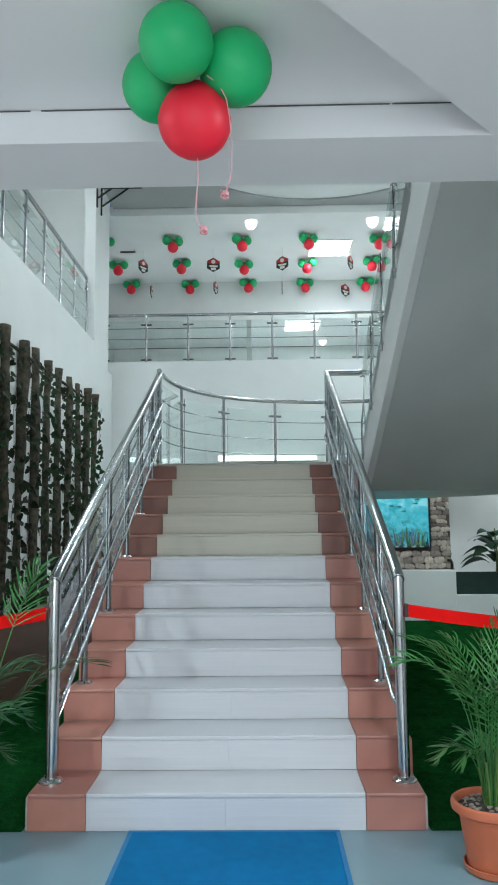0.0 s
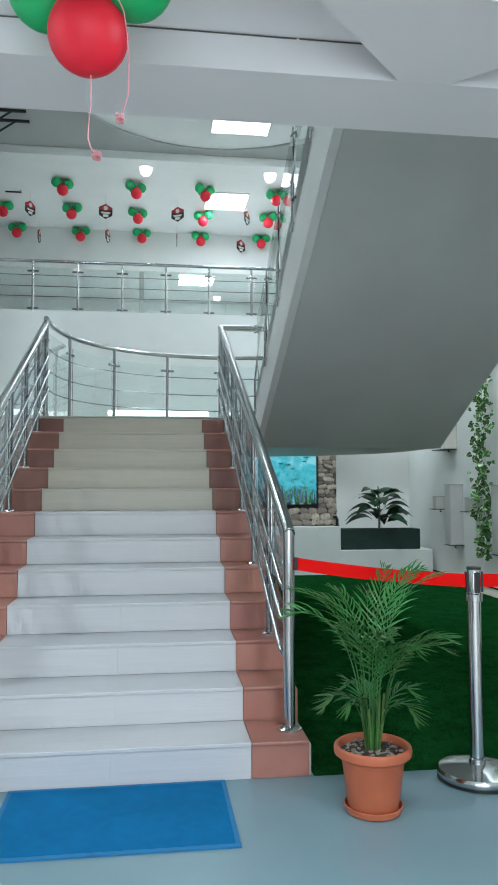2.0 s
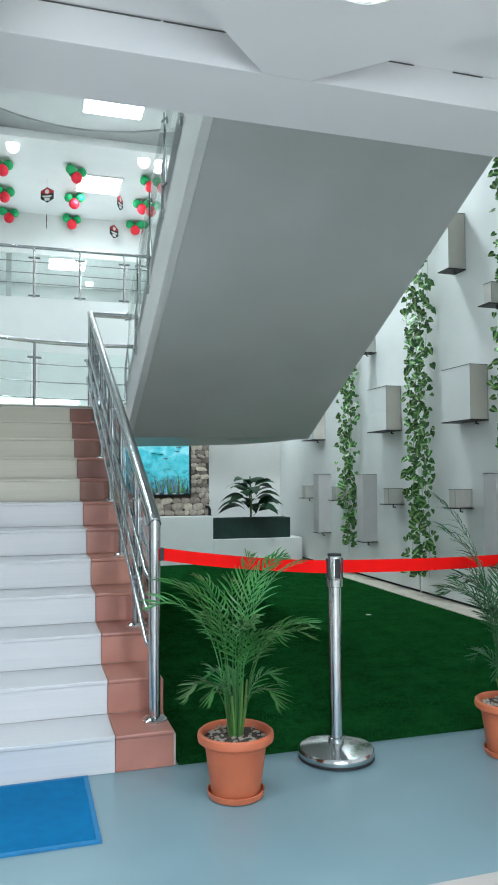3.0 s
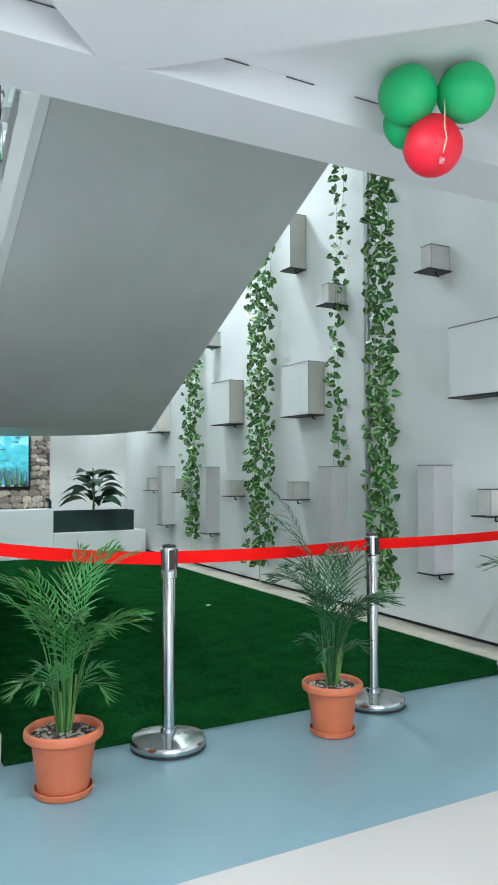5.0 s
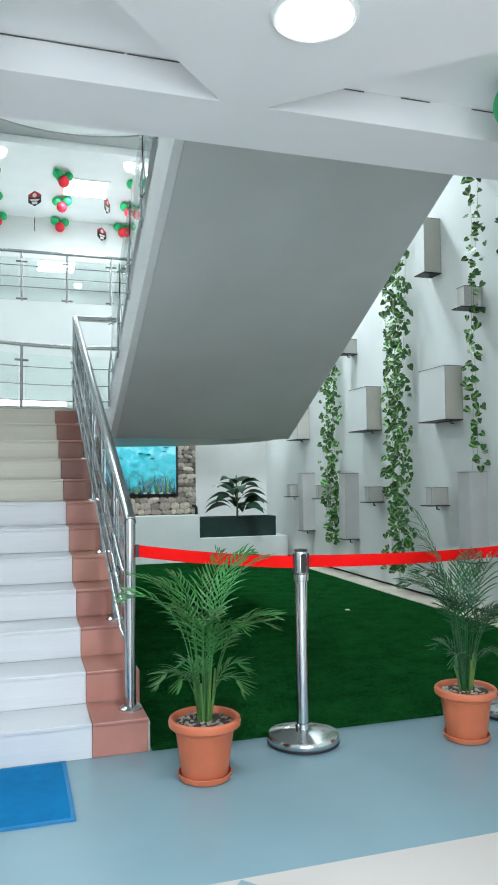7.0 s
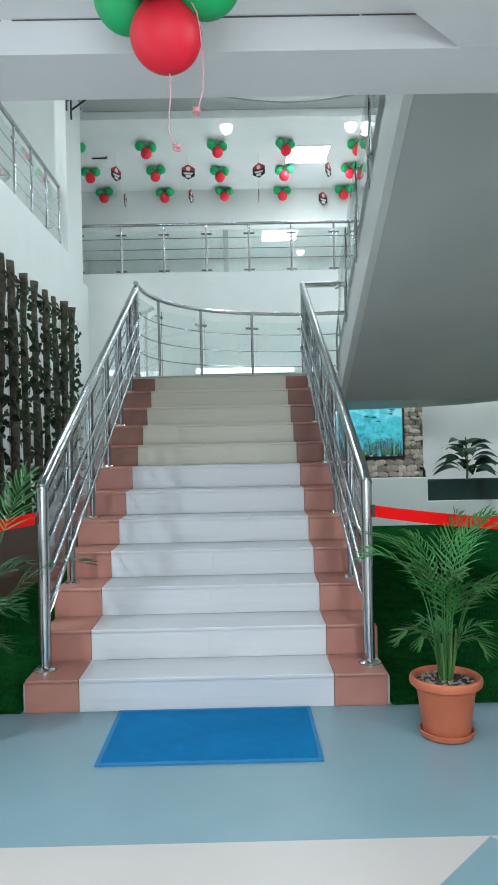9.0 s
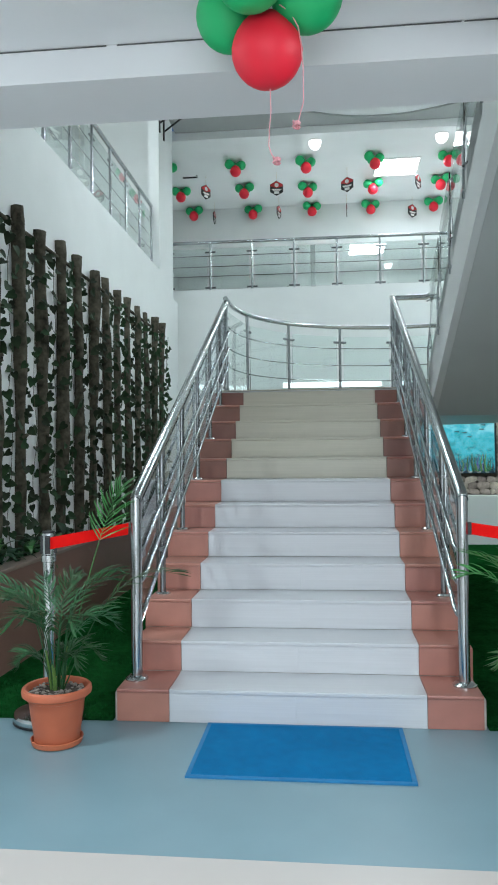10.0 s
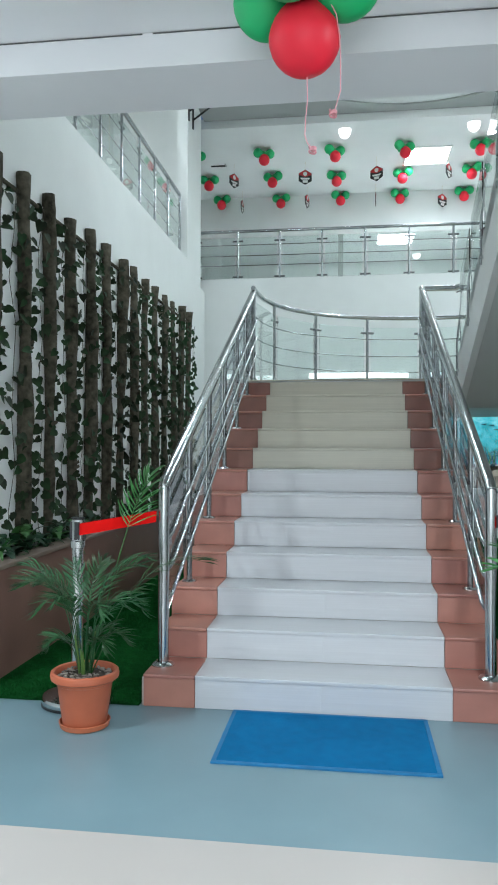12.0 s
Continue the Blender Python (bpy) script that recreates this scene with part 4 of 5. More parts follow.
for _az, _pt, _ln, _dr in ((-4, 66, 1.0, 1.9), (172, 78, 0.76, 1.7)):
    plant_frond(left_palm, _rt, _az, _pt, _ln, _dr, 0.20, 0.50, PALMDARK, "long arching frond")
_tall = part("frond", frond_mesh(_rt, 1.26, 0.75, 44, 0.25, 0.70, 0.45), PALM, left_palm, "tall upright frond", True)
_tall.matrix_basis = Matrix.Translation((-0.01, 0.06, 0.27)) @ Matrix.Rotation(radians(50), 4, "Z") @ Matrix.Rotation(-radians(72), 4, "Y") @ Matrix.Rotation(0.5, 4, "X")


# boxes on the tall white wall
def wall_box(y0, y1, z0, z1, depth=0.20):
    tall, small = z1 - z0 > 0.8, z1 - z0 < 0.3
    # square boxes: lit front and shaded sides are given as two tones
    skin = LILAC if tall else DRAB if small else BOXSIDE
    front = LILAC if tall else DRAB if small else WHITE
    b = thing("wall_box", (4.622, (y0 + y1) / 2, z0), "tall narrow lilac-grey box mounted on the white wall" if tall else "small drab grey wall box over a wide dark plate" if small else "pale square box mounted on the white wall", "wall box", "boxes on the white wall")
    w2, h = (y1 - y0) / 2, z1 - z0
    part("shell", box(-depth + 0.006, -w2, 0.012, 0.0, w2, h, 0.004), skin, b, "painted shell")
    part("front_board", box(-depth, -w2, 0.012, -depth + 0.0055, w2, h, 0.002), front, b, "thin front sheet that carries the front tone")
    lip = 0.05 if small else 0.012
    part("bottom_plate", box(-depth - lip, -w2 - lip * 0.6, 0.0, 0.0, w2 + lip * 0.6, 0.010, 0.002), IRON, b, "thin dark bottom plate")
    part("top_edge", box(-depth - 0.004, -w2 - 0.004, h, 0.0, w2 + 0.004, h + 0.006), CLAMP, b, "thin dark top edge")
    if not tall:
        part("corner_strip", box(-depth - 0.003, -w2 - 0.003, 0.011, -depth + 0.004, -w2 + 0.0, h), GREY, b, "thin grey corner strip")
        part("corner_strip", box(-0.006, -w2 - 0.003, 0.011, 0.0, -w2, h), GREY, b, "thin grey corner strip")
    part("hook", tube([(-depth * 0.6, -w2 + 0.03, -0.002), (-depth * 0.6, -w2 + 0.03, -0.03), (-depth * 0.6 + 0.03, -w2 + 0.03, -0.036)], 0.007, 6), IRON, b, "small dark hook")


for _q in ((2.74, 3.25, 1.91, 2.46), (0.24, 0.74, 1.91, 2.46), (4.49, 4.99, 1.91, 2.45), (6.85, 7.30, 1.91, 2.45),
           (3.08, 3.27, 3.50, 4.09), (0.93, 1.05, 2.97, 3.18), (2.37, 2.49, 2.97, 3.18), (5.15, 5.27, 2.96, 3.16),
           (3.04, 3.15, 1.03, 1.22), (4.47, 4.58, 1.02, 1.21), (0.33, 0.45, 1.01, 1.21), (6.05, 6.16, 1.02, 1.21), (7.2, 7.32, 1.02, 1.21),
           (0.92, 1.11, 0.51, 1.39), (2.36, 2.55, 0.51, 1.38), (5.16, 5.35, 0.51, 1.38), (6.66, 6.85, 0.52, 1.39)):
    wall_box(*_q)


# hanging ivy
def leaf_mesh(name, seed, material, size=1.0):
    """A heart-shaped leaf, tip towards -y, slightly folded along its midrib."""
    rnd = random.Random(seed)
    out = [(0.0, 0.30), (0.22, 0.46), (0.46, 0.34), (0.50, 0.06), (0.36, -0.26), (0.15, -0.56), (0.0, -0.78)]
    bm = bmesh.new()
    mid = [bm.verts.new((0, 0.30 * size, 0)), bm.verts.new((0, 0.0, -0.03 * size)), bm.verts.new((0, -0.40 * size, -0.02 * size)), bm.verts.new((0, -0.78 * size, 0.05 * size))]
    for s in (-1, 1):
        f = rnd.uniform(0.08, 0.2)
        rim = [bm.verts.new((s * x * size * rnd.uniform(0.94, 1.04), y * size, abs(x) * f * size - 0.10 * max(0, -y) ** 2 * size)) for x, y in out[1:6]]
        bm.faces.new((mid[0], rim[0], rim[1], mid[1]))
        bm.faces.new((mid[1], rim[1], rim[2]))
        bm.faces.new((mid[1], rim[2], rim[3], mid[2]))
        bm.faces.new((mid[2], rim[3], rim[4], mid[3]))
    bmesh.ops.recalc_face_normals(bm, faces=bm.faces)
    for f in bm.faces:
        f.smooth = True
    me = bpy.data.meshes.new(name)
    bm.to_mesh(me)
    bm.free()
    me.materials.append(material)
    return me


IVY_LEAVES = [leaf_mesh("leaf", s, IVY, 0.066) for s in (1, 2, 3)]
VINE_LEAVES = [leaf_mesh("leaf", s, VINELEAF, 0.072) for s in (4, 5, 6)]


def leaf_pose(p, rnd, facing, size, spread=0.6):
    """Blade turned towards the facing angle in plan, tip hanging down."""
    a = facing + rnd.uniform(-spread, spread)
    m = Matrix.Translation(p) @ Matrix.Rotation(a, 4, "Z") @ Matrix.Rotation(radians(90) + rnd.uniform(-0.7, 0.35), 4, "X") @ Matrix.Rotation(rnd.uniform(-1.5, 1.5), 4, "Z")
    return m @ Matrix.Scale(size * rnd.uniform(0.75, 1.2), 4)


def ivy(y, z0, z1, count, width, seed, label, x=4.50, lean=0.0, depth=0.09):
    rnd = random.Random(seed)
    g = thing("ivy_garland", (x, y, z0), label, "ivy", "ivy garlands on the white wall")
    strands = max(1, round(width / 0.08))
    for s in range(strands):
        pts, dx, dy = [], rnd.uniform(-0.02, 0.03), (s + 0.5) / strands * width - width / 2
        for k in range(18):
            t = k / 17
            pts.append((dx + 0.02 * math.sin(9 * t + s), dy + lean * t + 0.035 * math.sin(6 * t + 2 * s), t * (z1 - z0)))
        part("stem", tube(pts, 0.0018, 4), STEM, g, "", True)
    part("hook", tube([(0.0, 0, z1 - z0), (4.652 - x, 0, z1 - z0 + 0.01)], 0.004, 6), STEM, g)
    for k in range(count):
        t = (k + rnd.random()) / count
        p = (rnd.uniform(-depth, depth * 0.7), rnd.uniform(-width / 2, width / 2) + lean * t, t * (z1 - z0))
        shared("leaf", IVY_LEAVES[k % 3], g, leaf_pose(p, rnd, radians(-44), 1.0, 0.5))
    # inner leaves, their shade held in the leaf colour
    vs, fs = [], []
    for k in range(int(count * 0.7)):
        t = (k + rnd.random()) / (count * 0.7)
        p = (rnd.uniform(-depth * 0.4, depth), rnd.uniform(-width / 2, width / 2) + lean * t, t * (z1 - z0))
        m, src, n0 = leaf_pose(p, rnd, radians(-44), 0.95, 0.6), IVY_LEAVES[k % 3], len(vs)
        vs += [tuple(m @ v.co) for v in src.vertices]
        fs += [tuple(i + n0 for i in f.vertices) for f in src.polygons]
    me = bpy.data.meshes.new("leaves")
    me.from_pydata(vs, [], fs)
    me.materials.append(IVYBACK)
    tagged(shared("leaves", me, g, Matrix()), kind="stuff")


ivy(1.69, 0.28, 4.6, 300, 0.30, 31, "dense garland of variegated green ivy leaves", 4.50)
ivy(2.38, 1.40, 4.7, 60, 0.17, 32, "thin garland of sparse ivy leaves", 4.52, -0.06)
ivy(3.84, 0.25, 4.5, 340, 0.46, 33, "dense garland of variegated green ivy leaves", 4.47)
ivy(5.72, 0.42, 4.0, 200, 0.40, 34, "long garland of variegated green ivy leaves", 4.47)

# the stone-clad wall with the aquarium
stone_wall = setting("wall_stone", box(0.96, 7.965, 0.752, 3.08, 7.998, 2.2), MORTAR, "wall clad in rough brown stones around an aquarium")


def stone_mesh(seed):
    rnd = random.Random(seed)
    bm = bmesh.new()
    bmesh.ops.create_icosphere(bm, subdivisions=2, radius=0.5)
    for v in bm.verts:
        n = v.co.normalized()
        s = 0.5 / max(abs(n.x), abs(n.z), 0.62 * (abs(n.x) + abs(n.z)), 0.35)
        v.co = Vector((n.x * s, n.y * 0.42, n.z * s)) * rnd.uniform(0.80, 1.08)
    bmesh.ops.recalc_face_normals(bm, faces=bm.faces)
    me = bpy.data.meshes.new("stone")
    bm.to_mesh(me)
    bm.free()
    me.materials.append(STONE)
    return me


STONES = [stone_mesh(s) for s in (1, 2, 3, 4, 5)]
_rnd = random.Random(9)
_z = 0.765
while _z < 2.15:
    _h = _rnd.uniform(0.055, 0.105)
    _x = 0.98 if _z + _h < 1.06 else 2.78
    while _x < 3.05:
        _w = min(_rnd.uniform(0.07, 0.19), 3.075 - _x)
        if _w > 0.05 and _x + _w < 3.09:
            shared("stone", STONES[_rnd.randrange(5)], stone_wall, pose(_x + _w / 2, 7.962, _z + _h / 2, 0, _rnd.uniform(-14, 14), 0) @ Matrix.Diagonal((_w * 1.02, _rnd.uniform(0.06, 0.15), _h * 1.05, 1)))
        _x += _w
    _z += _h

aq = thing("aquarium", (2.18, 7.93, 1.06), "lit turquoise aquarium set in the stone wall", "aquarium")
part("backdrop", box(-0.57, 0.010, 0.03, 0.57, 0.02, 0.92), WATER, aq, "glowing turquoise water")
for _f in ((-0.59, -0.03, 0.015, 0.59, 0.035, 0.03), (-0.59, -0.03, 0.92, 0.59, 0.035, 0.94), (-0.59, -0.03, 0.03, -0.57, 0.035, 0.92), (0.57, -0.03, 0.03, 0.59, 0.035, 0.92)):
    part("frame", box(*_f, 0.006), BLACK, aq, "dark frame")
part("glass", box(-0.568, -0.022, 0.032, 0.568, -0.016, 0.918), GLASS, aq, "clear front glass").visible_shadow = False
_rk = random.Random(4)
AQPLANT = mat("aquarium_plant", (0.02, 0.16, 0.06), 0.5, 0, 0.4, 20)
AQROCK = mat("aquarium_rock", (0.02, 0.06, 0.09), 0.8, 0, 0.5, 20)
AQCORAL = mat("aquarium_coral", (0.10, 0.12, 0.42), 0.6, 0, 0.4, 20)
for _k in range(9):
    part("rock", lathe([(0.05, 0.0), (_rk.uniform(0.02, 0.05), 0.02), (0.015, _rk.uniform(0.025, 0.045)), (0, 0.046)], 7, (-0.52 + 0.13 * _k, -0.003, 0.032)), AQROCK, aq)
AQLEAF = mat("aquarium_bright_plant", (0.10, 0.30, 0.05), 0.5, 0, 0.4, 20)
part("gravel", box(-0.565, -0.012, 0.031, 0.565, 0.009, 0.055, 0.004), mat("pale_gravel", (0.55, 0.60, 0.58), 0.8, 0, 0.4, 60), aq, "pale gravel bed")
for _k in range(34):
    _px, _hh = _rk.uniform(-0.53, 0.53), _rk.uniform(0.06, 0.30)
    part("weed", tube([(_px, 0, 0.05), (_px + _rk.uniform(-0.03, 0.03), 0, 0.05 + _hh * 0.5), (_px + _rk.uniform(-0.05, 0.05), 0, 0.05 + _hh)], _rk.uniform(0.010, 0.026), 6, True, 0.004), (AQPLANT, AQLEAF, AQPLANT, AQCORAL, AQROCK)[_k % 5], aq)
for _k in range(7):
    _px, _hz = _rk.uniform(-0.45, 0.5), _rk.uniform(0.45, 0.86)
    part("fish", tube([(_px - 0.035, 0, _hz), (_px - 0.012, 0, _hz + 0.004), (_px + 0.02, 0, _hz), (_px + 0.035, 0, _hz + 0.006)], 0.006, 6, True, 0.013), AQROCK, aq, "small dark ornament")

pipe = thing("water_pipe", (3.07, 7.88, 0.752), "short dark pipe elbow on the low wall", "pipe")
part("elbow", tube([(0, 0, 0), (0, 0, 0.10), (-0.02, 0, 0.135), (-0.07, 0, 0.14)], 0.022, 10), IRON, pipe, "", True)
part("flange", lathe([(0, 0), (0.035, 0), (0.035, 0.012), (0, 0.012)], 16), IRON, pipe)

# dark planter with a broad-leaved plant in the niche
pl = thing("planter_box", (3.70, 7.98, 0.38), "long dark green planter box standing on the ledge", "planter")
for _f in ((-0.70, -0.16, 0.0, 0.70, -0.14, 0.32), (-0.70, 0.14, 0.0, 0.70, 0.16, 0.32), (-0.70, -0.14, 0.0, -0.68, 0.14, 0.32), (0.68, -0.14, 0.0, 0.70, 0.14, 0.32)):
    part("side", box(*_f, 0.004), RATTAN, pl)
part("soil", box(-0.68, -0.14, 0.02, 0.68, 0.14, 0.27), SOIL, pl, "dark soil")


def broad_leaf(length, width, rnd, petiole=0.0):
    bm = bmesh.new()
    n, prev, p, a = 12, None, Vector((0, 0, 0)), 0.0
    for i in range(n + 1):
        t = i / n
        u = max(0.0, (t - petiole) / (1 - petiole))
        wd = width * math.sin(math.pi * min(1.0, u ** 0.72)) ** 1.0 * 0.5 + 0.004
        row = (bm.verts.new(p + Vector((0, -wd, 0.18 * wd))), bm.verts.new(p), bm.verts.new(p + Vector((0, wd, 0.18 * wd))))
        if prev:
            bm.faces.new((prev[0], prev[1], row[1], row[0]))
            bm.faces.new((prev[1], prev[2], row[2], row[1]))
        prev = row
        p = p + Vector((math.cos(a), 0, math.sin(a))) * length / n
        a -= rnd.uniform(0.10, 0.21)
    return bm


_rp = random.Random(21)
bp = thing("broadleaf_plant", (3.78, 7.98, 0.65), "dark green broad-leaved plant growing in the planter box", "plant")
part("stem", tube([(0, 0, 0), (0.01, 0, 0.30), (-0.01, 0, 0.60)], 0.018, 8, True, 0.010), STEM, bp, "", True)
bp.scale = (1.03, 1.03, 1.2)
for _k in range(22):
    _t = _k / 21
    ob = part("leaf", broad_leaf(lerp(0.66, 0.46, _t), 0.23, _rp, 0.26), DARKLEAF, bp, "", True)
    ob.matrix_basis = Matrix.Translation((0, 0, lerp(0.02, 0.42, _t))) @ Matrix.Rotation(2.4 * _k + _rp.uniform(-0.3, 0.3), 4, "Z") @ Matrix.Rotation(-radians(lerp(48, 66, _t)), 4, "Y") @ Matrix.Rotation(_rp.uniform(-0.6, 0.6), 4, "X")

# log screen and long planter on the other side
trough = thing("long_planter", (-1.93, 4.0, 0.0), "long brown painted planter at the foot of the log screen", "planter")
part("front", box(-0.06, -3.98, 0.0, 0.06, 3.98, 0.645, 0.006), PLANTER, trough, "brown painted front")
part("cap", box(-0.07, -3.99, 0.646, 0.075, 3.99, 0.672, 0.006), CAP, trough, "lighter stone cap")
part("end", box(-0.265, -3.98, 0.0, -0.061, -3.90, 0.645, 0.006), PLANTER, trough)
part("soil", box(-0.262, -3.90, 0.30, -0.061, 3.98, 0.60), SOIL, trough, "dark soil")
part("backing", box(-0.268, -3.40, 0.6, -0.262, 2.75, 3.20), mat("pale_backing_board", (0.83, 0.84, 0.83), 0.7, 0, 0.10, 3, 0.2, 50), trough, "pale backing board")


def log_mesh(seed):
    rnd = random.Random(seed)
    bm = bmesh.new()
    seg, rows = 12, 26
    ph = [rnd.uniform(0, 6.28) for _ in range(6)]
    rings = []
    for j in range(rows + 1):
        t = j / rows
        cx, cy = 0.018 * math.sin(3 * t + ph[0]), 0.022 * math.sin(4 * t + ph[1])
        rr = 0.052 + 0.008 * math.sin(7 * t + ph[2]) + 0.006 * math.sin(19 * t + ph[3])
        ring = []
        for k in range(seg):
            a = 2 * math.pi * k / seg
            r = rr * (1 + 0.10 * math.sin(3 * a + ph[4] + 2 * t) + rnd.uniform(-0.12, 0.12))
            ring.append(bm.verts.new((cx + r * math.cos(a), cy + r * math.sin(a), t * 2.68)))
        rings.append(ring)
    for a, b in zip(rings, rings[1:]):
        for k in range(seg):
            bm.faces.new((a[k], a[(k + 1) % seg], b[(k + 1) % seg], b[k]))
    bm.faces.new(rings[0])
    bm.faces.new(rings[-1])
    bmesh.ops.recalc_face_normals(bm, faces=bm.faces)
    for f in bm.faces:
        f.smooth = True
    me = bpy.data.meshes.new("trunk")
    bm.to_mesh(me)
    bm.free()
    me.materials.append(BARK)
    return me


LOGS = [log_mesh(s) for s in (1, 2, 3, 4)]
_rl = random.Random(12)
_vine_count = 0
for _k in range(14):
    _y = 0.755 + 0.452 * _k
    lg = thing("log", (-2.172, _y, 0.60), "dark rough upright log of the log screen", "log", "logs of the screen")
    shared("trunk", LOGS[_k % 4], lg, pose(0, 0, 0, 0, _rl.uniform(-0.4, 0.4), _rl.uniform(0, 360)) @ Matrix.Scale(1 + _rl.uniform(-0.01, 0.012), 4))
    for _ in range(4):
        _a, _h = _rl.uniform(-0.6, 1.2), _rl.uniform(0.3, 2.5)
        part("knot", tube([(0.04 * math.cos(_a), 0.04 * math.sin(_a), _h), (0.08 * math.cos(_a), 0.08 * math.sin(_a), _h + 0.02)], 0.020, 6, True, 0.012), BARK, lg)
    vine = thing("vine", (-2.135, _y + 0.226, 0.60), "dry dark vine hanging between two logs", "vine", "vines of the log screen")
    part("stem", tube([(0.01 * math.sin(5 * q), 0.05 * math.sin(4 * q + _k), 2.55 * q / 8) for q in range(9)], 0.0025, 5), BARK, vine, "", True)
    if _vine_count < 4:
        for q in range(66):
            p = (_rl.uniform(-0.05, 0.05), _rl.uniform(-0.15, 0.15), 2.55 * (q + _rl.random()) / 66) if q % 5 < 3 else (_rl.uniform(0.0, 0.06), -0.226 + _rl.uniform(-0.08, 0.08), 2.5 * (q + _rl.random()) / 66)
            shared("leaf", VINE_LEAVES[q % 3], vine, leaf_pose(p, _rl, radians(52), 1.0, 0.8))
    else:
        vs, fs = [], []
        for q in range(66):
            p = (_rl.uniform(-0.05, 0.05), _rl.uniform(-0.15, 0.15), 2.55 * (q + _rl.random()) / 66) if q % 5 < 3 else (_rl.uniform(0.0, 0.06), -0.226 + _rl.uniform(-0.08, 0.08), 2.5 * (q + _rl.random()) / 66)
            m, src, n0 = leaf_pose(p, _rl, radians(52), 1.0, 0.8), VINE_LEAVES[q % 3], len(vs)
            vs += [tuple(m @ v.co) for v in src.vertices]
            fs += [tuple(i + n0 for i in f.vertices) for f in src.polygons]
        me = bpy.data.meshes.new("leaves")
        me.from_pydata(vs, [], fs)
        me.materials.append(VINELEAF)
        tagged(shared("leaves", me, vine, Matrix()), kind="stuff")
    _vine_count += 1
lath = thing("lath", (-2.178, 3.6, 3.16), "thin dark rail that holds the logs at the top", "lath")
part("rod", tube([(0, -3.0, 0), (0, 3.0, 0)], 0.016, 8), BARK, lath)


# low planting in the long planter
def shrub(at, seed, count, size, label, spread):
    rnd = random.Random(seed)
    s = thing("shrub", at, label, "plant", "plants in the long planter")
    for k in range(count):
        ob = part("leaf", broad_leaf(size * rnd.uniform(0.7, 1.2), size * 0.30, rnd), DARKLEAF if k % 3 else PALM, s, "", True)
        ob.matrix_basis = Matrix.Translation((rnd.uniform(-0.03, 0.06), rnd.uniform(-spread, spread), rnd.uniform(0, 0.16))) @ Matrix.Rotation(rnd.uniform(0, 6.283), 4, "Z") @ Matrix.Rotation(-radians(rnd.uniform(15, 80)), 4, "Y")


for _k, _y in enumerate((0.45, 0.85, 1.25, 1.7, 2.3)):
    shrub((-2.05, _y, 0.60), 40 + _k, 26, 0.20, "low dark green leafy shrub in the planter", 0.20)


# balloons
def balloon_mesh(r, seg=28):
    prof = [(0, -1.22), (0.05, -1.20), (0.085, -1.22), (0.05, -1.15), (0.06, -1.12)]
    for k in range(1, 17):
        a = math.pi * k / 16
        prof.append((math.sin(a) * (1 - 0.10 * max(0, math.cos(a))), -math.cos(a) * (1.10 if a < math.pi / 2 else 1.02)))
    prof[-1] = (0, prof[-1][1])
    return lathe([(x * r, z * r) for x, z in prof], seg)


def cluster(name, at, balls, label, group=""):
    """balls: (dx, dy, dz, radius, colour, tilt x, tilt y)."""
    c = thing(name, at, label, "balloons", group)
    for dx, dy, dz, r, m, tx, ty in balls:
        ob = part("balloon", balloon_mesh(r), m, c, "red rubber balloon" if m == REDBALL else "green rubber balloon", True)
        ob.matrix_basis = pose(dx, dy, dz, tx, ty, 0) @ Matrix.Diagonal((1, 1, 1, 1))
    return c


near = cluster("balloon_cluster", (0.0, -1.50, 2.637),
               [(0, 0, 0, 0.112, REDBALL, 172, 0), (-0.037, -0.163, 0.145, 0.108, GREENBALL, 150, 10), (0.128, -0.036, 0.146, 0.112, GREENBALL, 120, 40), (-0.122, 0.05, 0.146, 0.110, GREENBALL, 110, -40)],
               "red and green balloons tied under the lobby ceiling")
part("ribbon", tube([(0.008, 0.0, -0.12), (0.010, 0.0, -0.19), (0.004, 0.0, -0.25), (0.002, 0.0, -0.30), (0.010, 0, -0.325), (0.024, 0, -0.345)], 0.0018, 6), RIBBON, near, "curled pink ribbon")
part("ribbon", tube([(0.045, -0.097, 0.085), (0.078, -0.088, 0.065), (0.100, -0.067, 0.03), (0.108, -0.037, -0.01), (0.112, -0.015, -0.06), (0.112, -0.009, -0.11), (0.112, -0.007, -0.17), (0.102, 0, -0.20), (0.094, 0, -0.23)], 0.0018, 6), RIBBON, near, "curled pink ribbon")


def curl(parent, c, r):
    part("ribbon_curl", tube([(c[0] + r * math.cos(a * 1.9) * (0.6 + 0.2 * math.sin(a)), c[1] + r * math.sin(a * 1.9), c[2] + 0.002 * a - 0.02) for a in [0.33 * q for q in range(27)]], 0.003, 5), RIBBON, parent, "tight ribbon curl")


curl(near, (0.027, 0, -0.335), 0.015)
curl(near, (0.090, 0, -0.225), 0.015)
second = cluster("balloon_cluster", (2.24, -1.455, 2.625),
                 [(0, 0, -0.028, 0.112, REDBALL, 172, 0), (-0.105, 0.02, 0.152, 0.110, GREENBALL, 120, -30), (0.07, -0.10, 0.152, 0.108, GREENBALL, 130, 30), (-0.035, 0.12, 0.10, 0.085, GREENBALL, 20, -15)],
                 "red and green balloons tied to the recessed ceiling")
part("ribbon", tube([(-0.02, -0.085, 0.13), (-0.040, -0.108, 0.06), (-0.046, -0.112, 0.0), (-0.034, -0.110, -0.045), (-0.038, -0.095, -0.095)], 0.0025, 6), GOLD, second, "pale gold ribbon")
curl(second, (-0.037, -0.088, -0.11), 0.010)

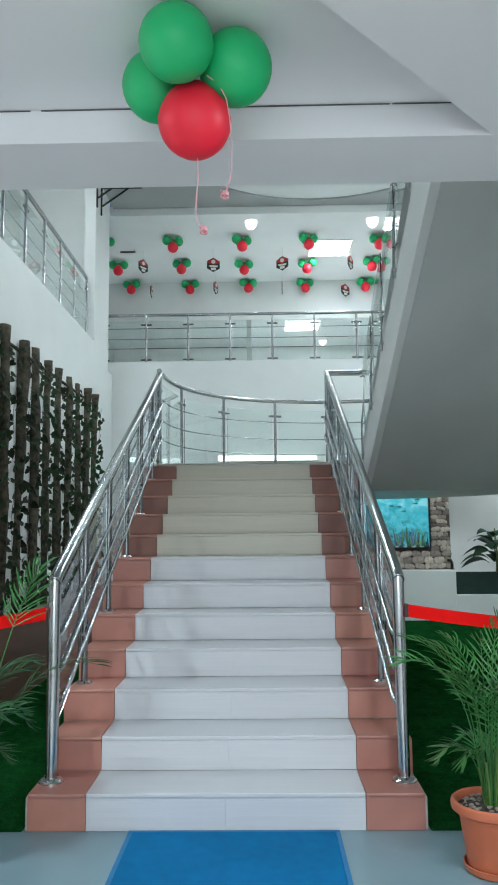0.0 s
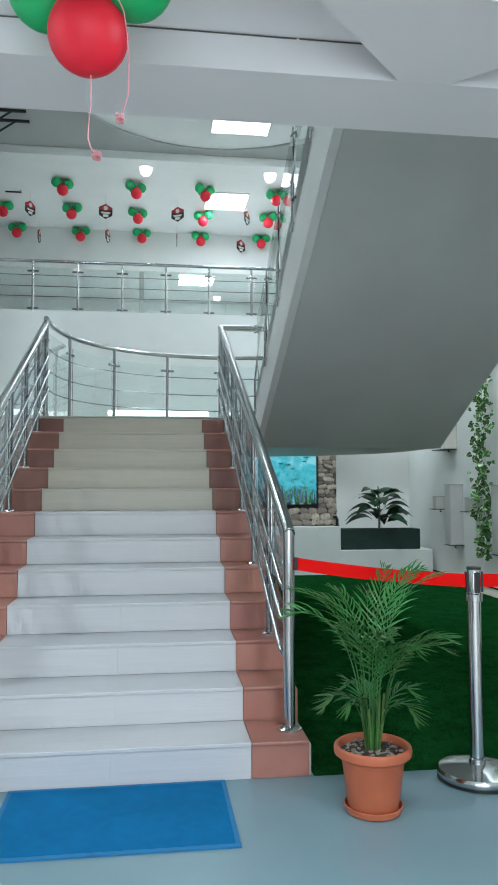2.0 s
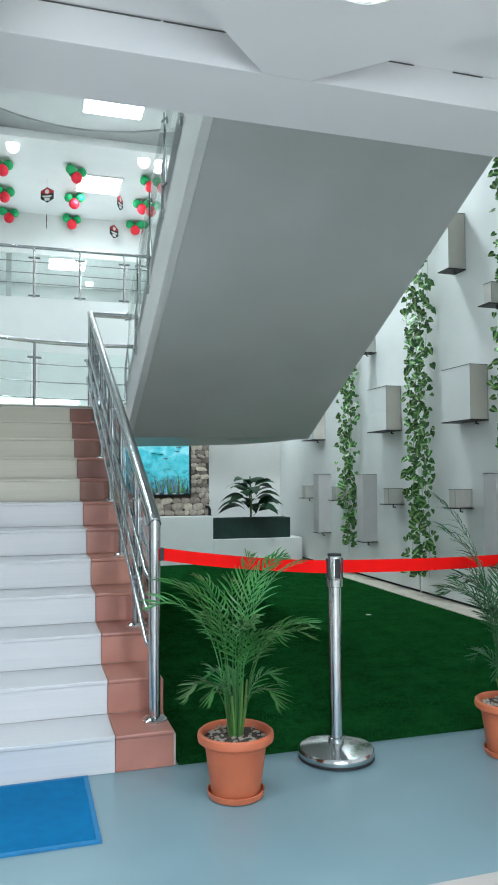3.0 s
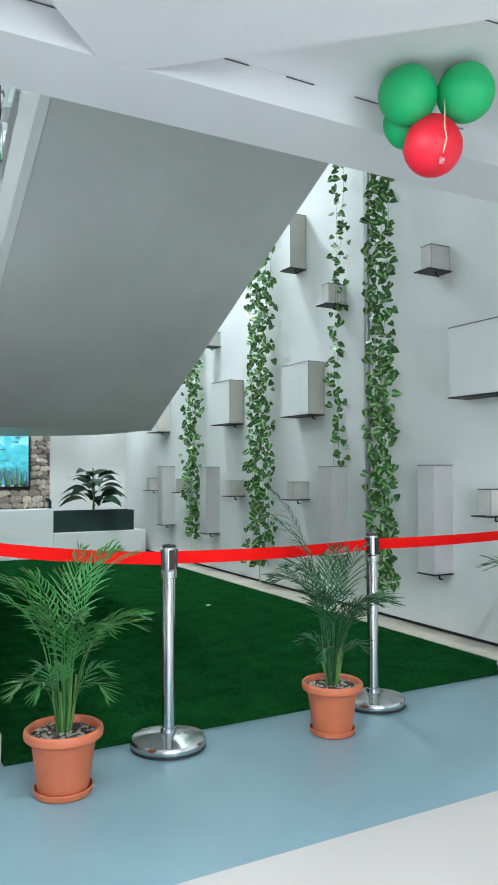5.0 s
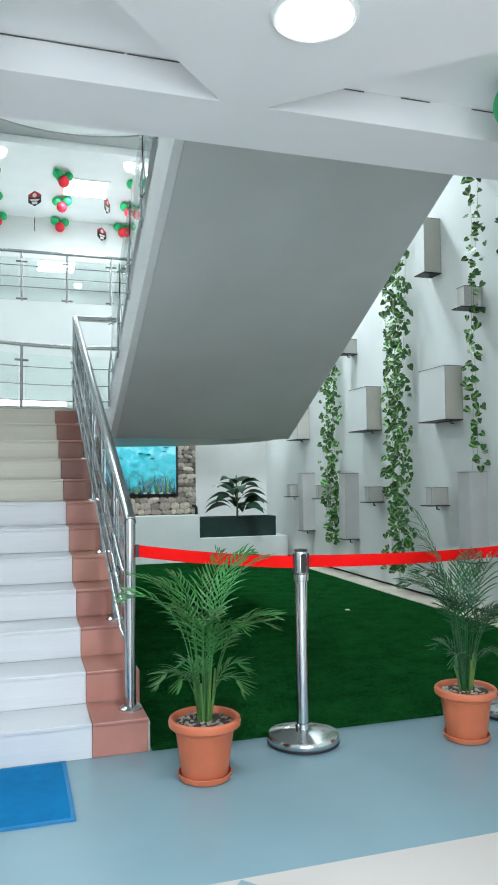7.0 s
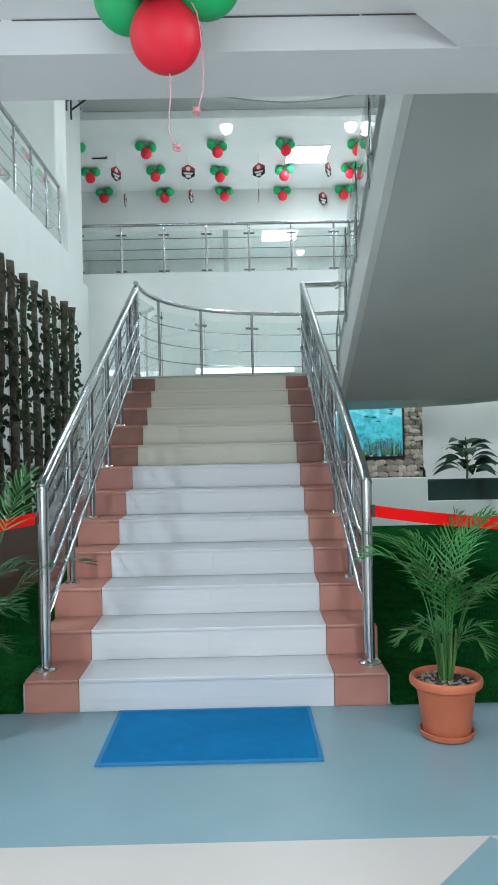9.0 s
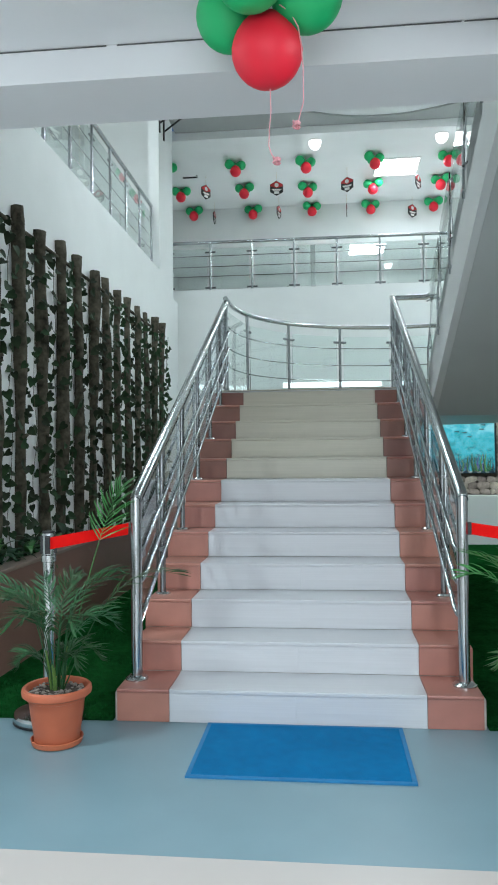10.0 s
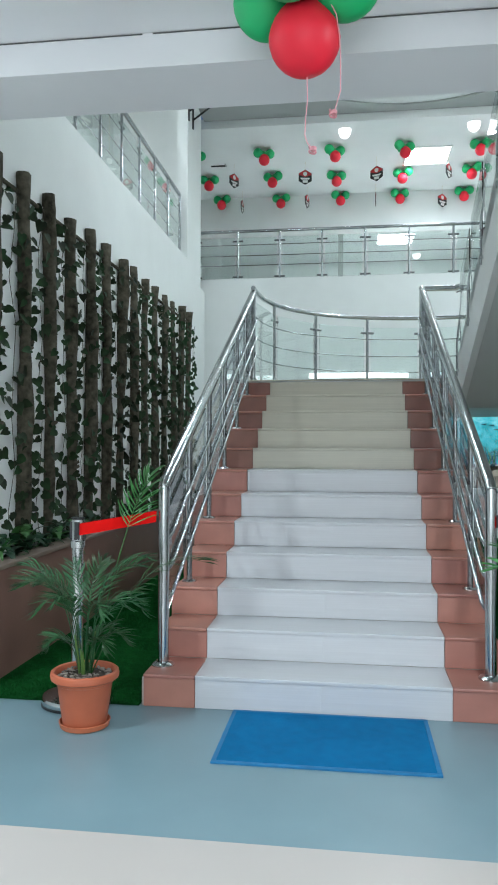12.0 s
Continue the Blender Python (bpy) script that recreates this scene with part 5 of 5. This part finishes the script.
far = cluster("balloon_cluster", (-2.53, 8.76, 6.295),
              [(0, 0, 0, 0.093, REDBALL, 174, 0), (-0.104, 0.02, 0.122, 0.080, GREENBALL, 4, -84), (0.104, 0.03, 0.122, 0.080, GREENBALL, 4, 84), (0.0, 0.12, 0.12, 0.078, GREENBALL, 75, 0)],
              "small red and green balloons fixed under the gallery ceiling", "balloon clusters under the gallery ceiling")
part("thread", tube([(0.0, 0.02, 0.06), (0.0, 0.02, 0.205)], 0.0025, 5), GOLD, far, "thin thread")
_rb = random.Random(5)
for _j, (_yy, _x0) in enumerate(((8.76, -2.53), (9.93, -2.50), (11.05, -2.47))):
    for _i in range(5):
        if (_i, _j) != (0, 0):
            copy_thing(far, pose(_x0 + 1.20 * _i + _rb.uniform(-0.02, 0.02), _yy + _rb.uniform(-0.05, 0.05), 6.295, 0, 0, _rb.uniform(-28, 28)))
vent = thing("ceiling_vent", (-2.25, 9.5, 6.499), "small dark vent slot in the gallery ceiling", "vent")
part("slot", box(-0.13, -0.05, -0.012, 0.13, 0.0, 0.0, 0.003), SLOT, vent)
part("frame", box(0.131, -0.12, -0.014, 0.155, 0.0, 0.0, 0.003), GREY, vent)


# a scrap of white paper on the turf
scrap = thing("paper_scrap", (3.444, 3.038, 0.026), "tiny scrap of white paper lying on the turf", "paper scrap")
part("sheet", box(-0.022, -0.016, 0.0, 0.022, 0.016, 0.004, 0.0015), SIGNWHITE, scrap)


# hanging six-sided boards
def hex_sign(at, turn, size, top, label, base=None, field=None):
    s = thing("hanging_sign", at, label, "sign", "six-sided hanging boards")
    s.matrix_world = pose(*at, 0, 0, turn)
    r = size / 2

    def ring(k):
        return [(k * r * math.sin(math.pi / 3 * i), k * r * math.cos(math.pi / 3 * i)) for i in range(6)]

    def plate(poly, y0, y1):
        bm = bmesh.new()
        a = [bm.verts.new((x, y0, z)) for x, z in poly]
        b = [bm.verts.new((x, y1, z)) for x, z in poly]
        bm.faces.new(a)
        bm.faces.new(b)
        for i in range(len(poly)):
            j = (i + 1) % len(poly)
            bm.faces.new((a[i], a[j], b[j], b[i]))
        return bm
    part("board", plate(ring(1.0), -0.006, 0.006), base or SIGNBLACK, s, "dark six-sided board")
    h = r * math.sin(math.pi / 3)
    for y0, y1 in ((-0.009, -0.0065), (0.0065, 0.009)):
        part("red_field", plate([(0, r * 0.94), (h * 0.95, r * 0.47), (h * 0.95, r * 0.28), (0, r * 0.02), (-h * 0.95, r * 0.28), (-h * 0.95, r * 0.47)], y0, y1), field or SIGNRED, s, "grey upper field" if field else "red upper field")
        for cz, wd, hh in ((-0.16, 0.62, 0.06), (-0.28, 0.50, 0.05), (-0.58, 0.34, 0.17)):
            part("print_bar", plate([(-wd * r, (cz - hh) * r), (wd * r, (cz - hh) * r), (wd * r, (cz + hh) * r), (-wd * r, (cz + hh) * r)], y0, y1), SIGNWHITE, s, "white printed bar")
        part("emblem", plate([(x * 0.30, z * 0.30 + 0.42 * r) for x, z in ring(1.0)], y0 - 0.001 if y0 < 0 else y0 + 0.001, y1 - 0.001 if y0 < 0 else y1 + 0.001), SIGNWHITE, s, "pale emblem")
    part("thread", tube([(0, 0, r), (0, 0, top - at[2])], 0.002, 4), GOLD, s, "thin thread")


hex_sign((2.605, -1.69, 2.635), -36, 0.42, 2.892, "large black and red six-sided board hung from the ceiling")
for _i, (_x, _yy, _tn) in enumerate(((-1.95, 9.44, 55), (-0.66, 9.42, 8), (0.60, 9.40, -25), (1.84, 9.42, 60), (-2.01, 10.88, 86), (-0.70, 10.72, 74), (0.63, 10.77, 88), (1.92, 11.0, 40))):
    hex_sign((_x, _yy, 6.20), _tn, 0.27, 6.50, "small black and red six-sided board hung from the gallery ceiling")
# grey boards in place of sign reflections in the side railing glass
hex_sign((-3.0, 4.65, 5.30), 70, 0.30, 7.95, "grey board standing in for a sign mirrored in the gallery glass", GREY, RING)
hex_sign((-3.0, 5.55, 5.05), 40, 0.30, 7.95, "grey board standing in for a sign mirrored in the gallery glass", GREY, RING)
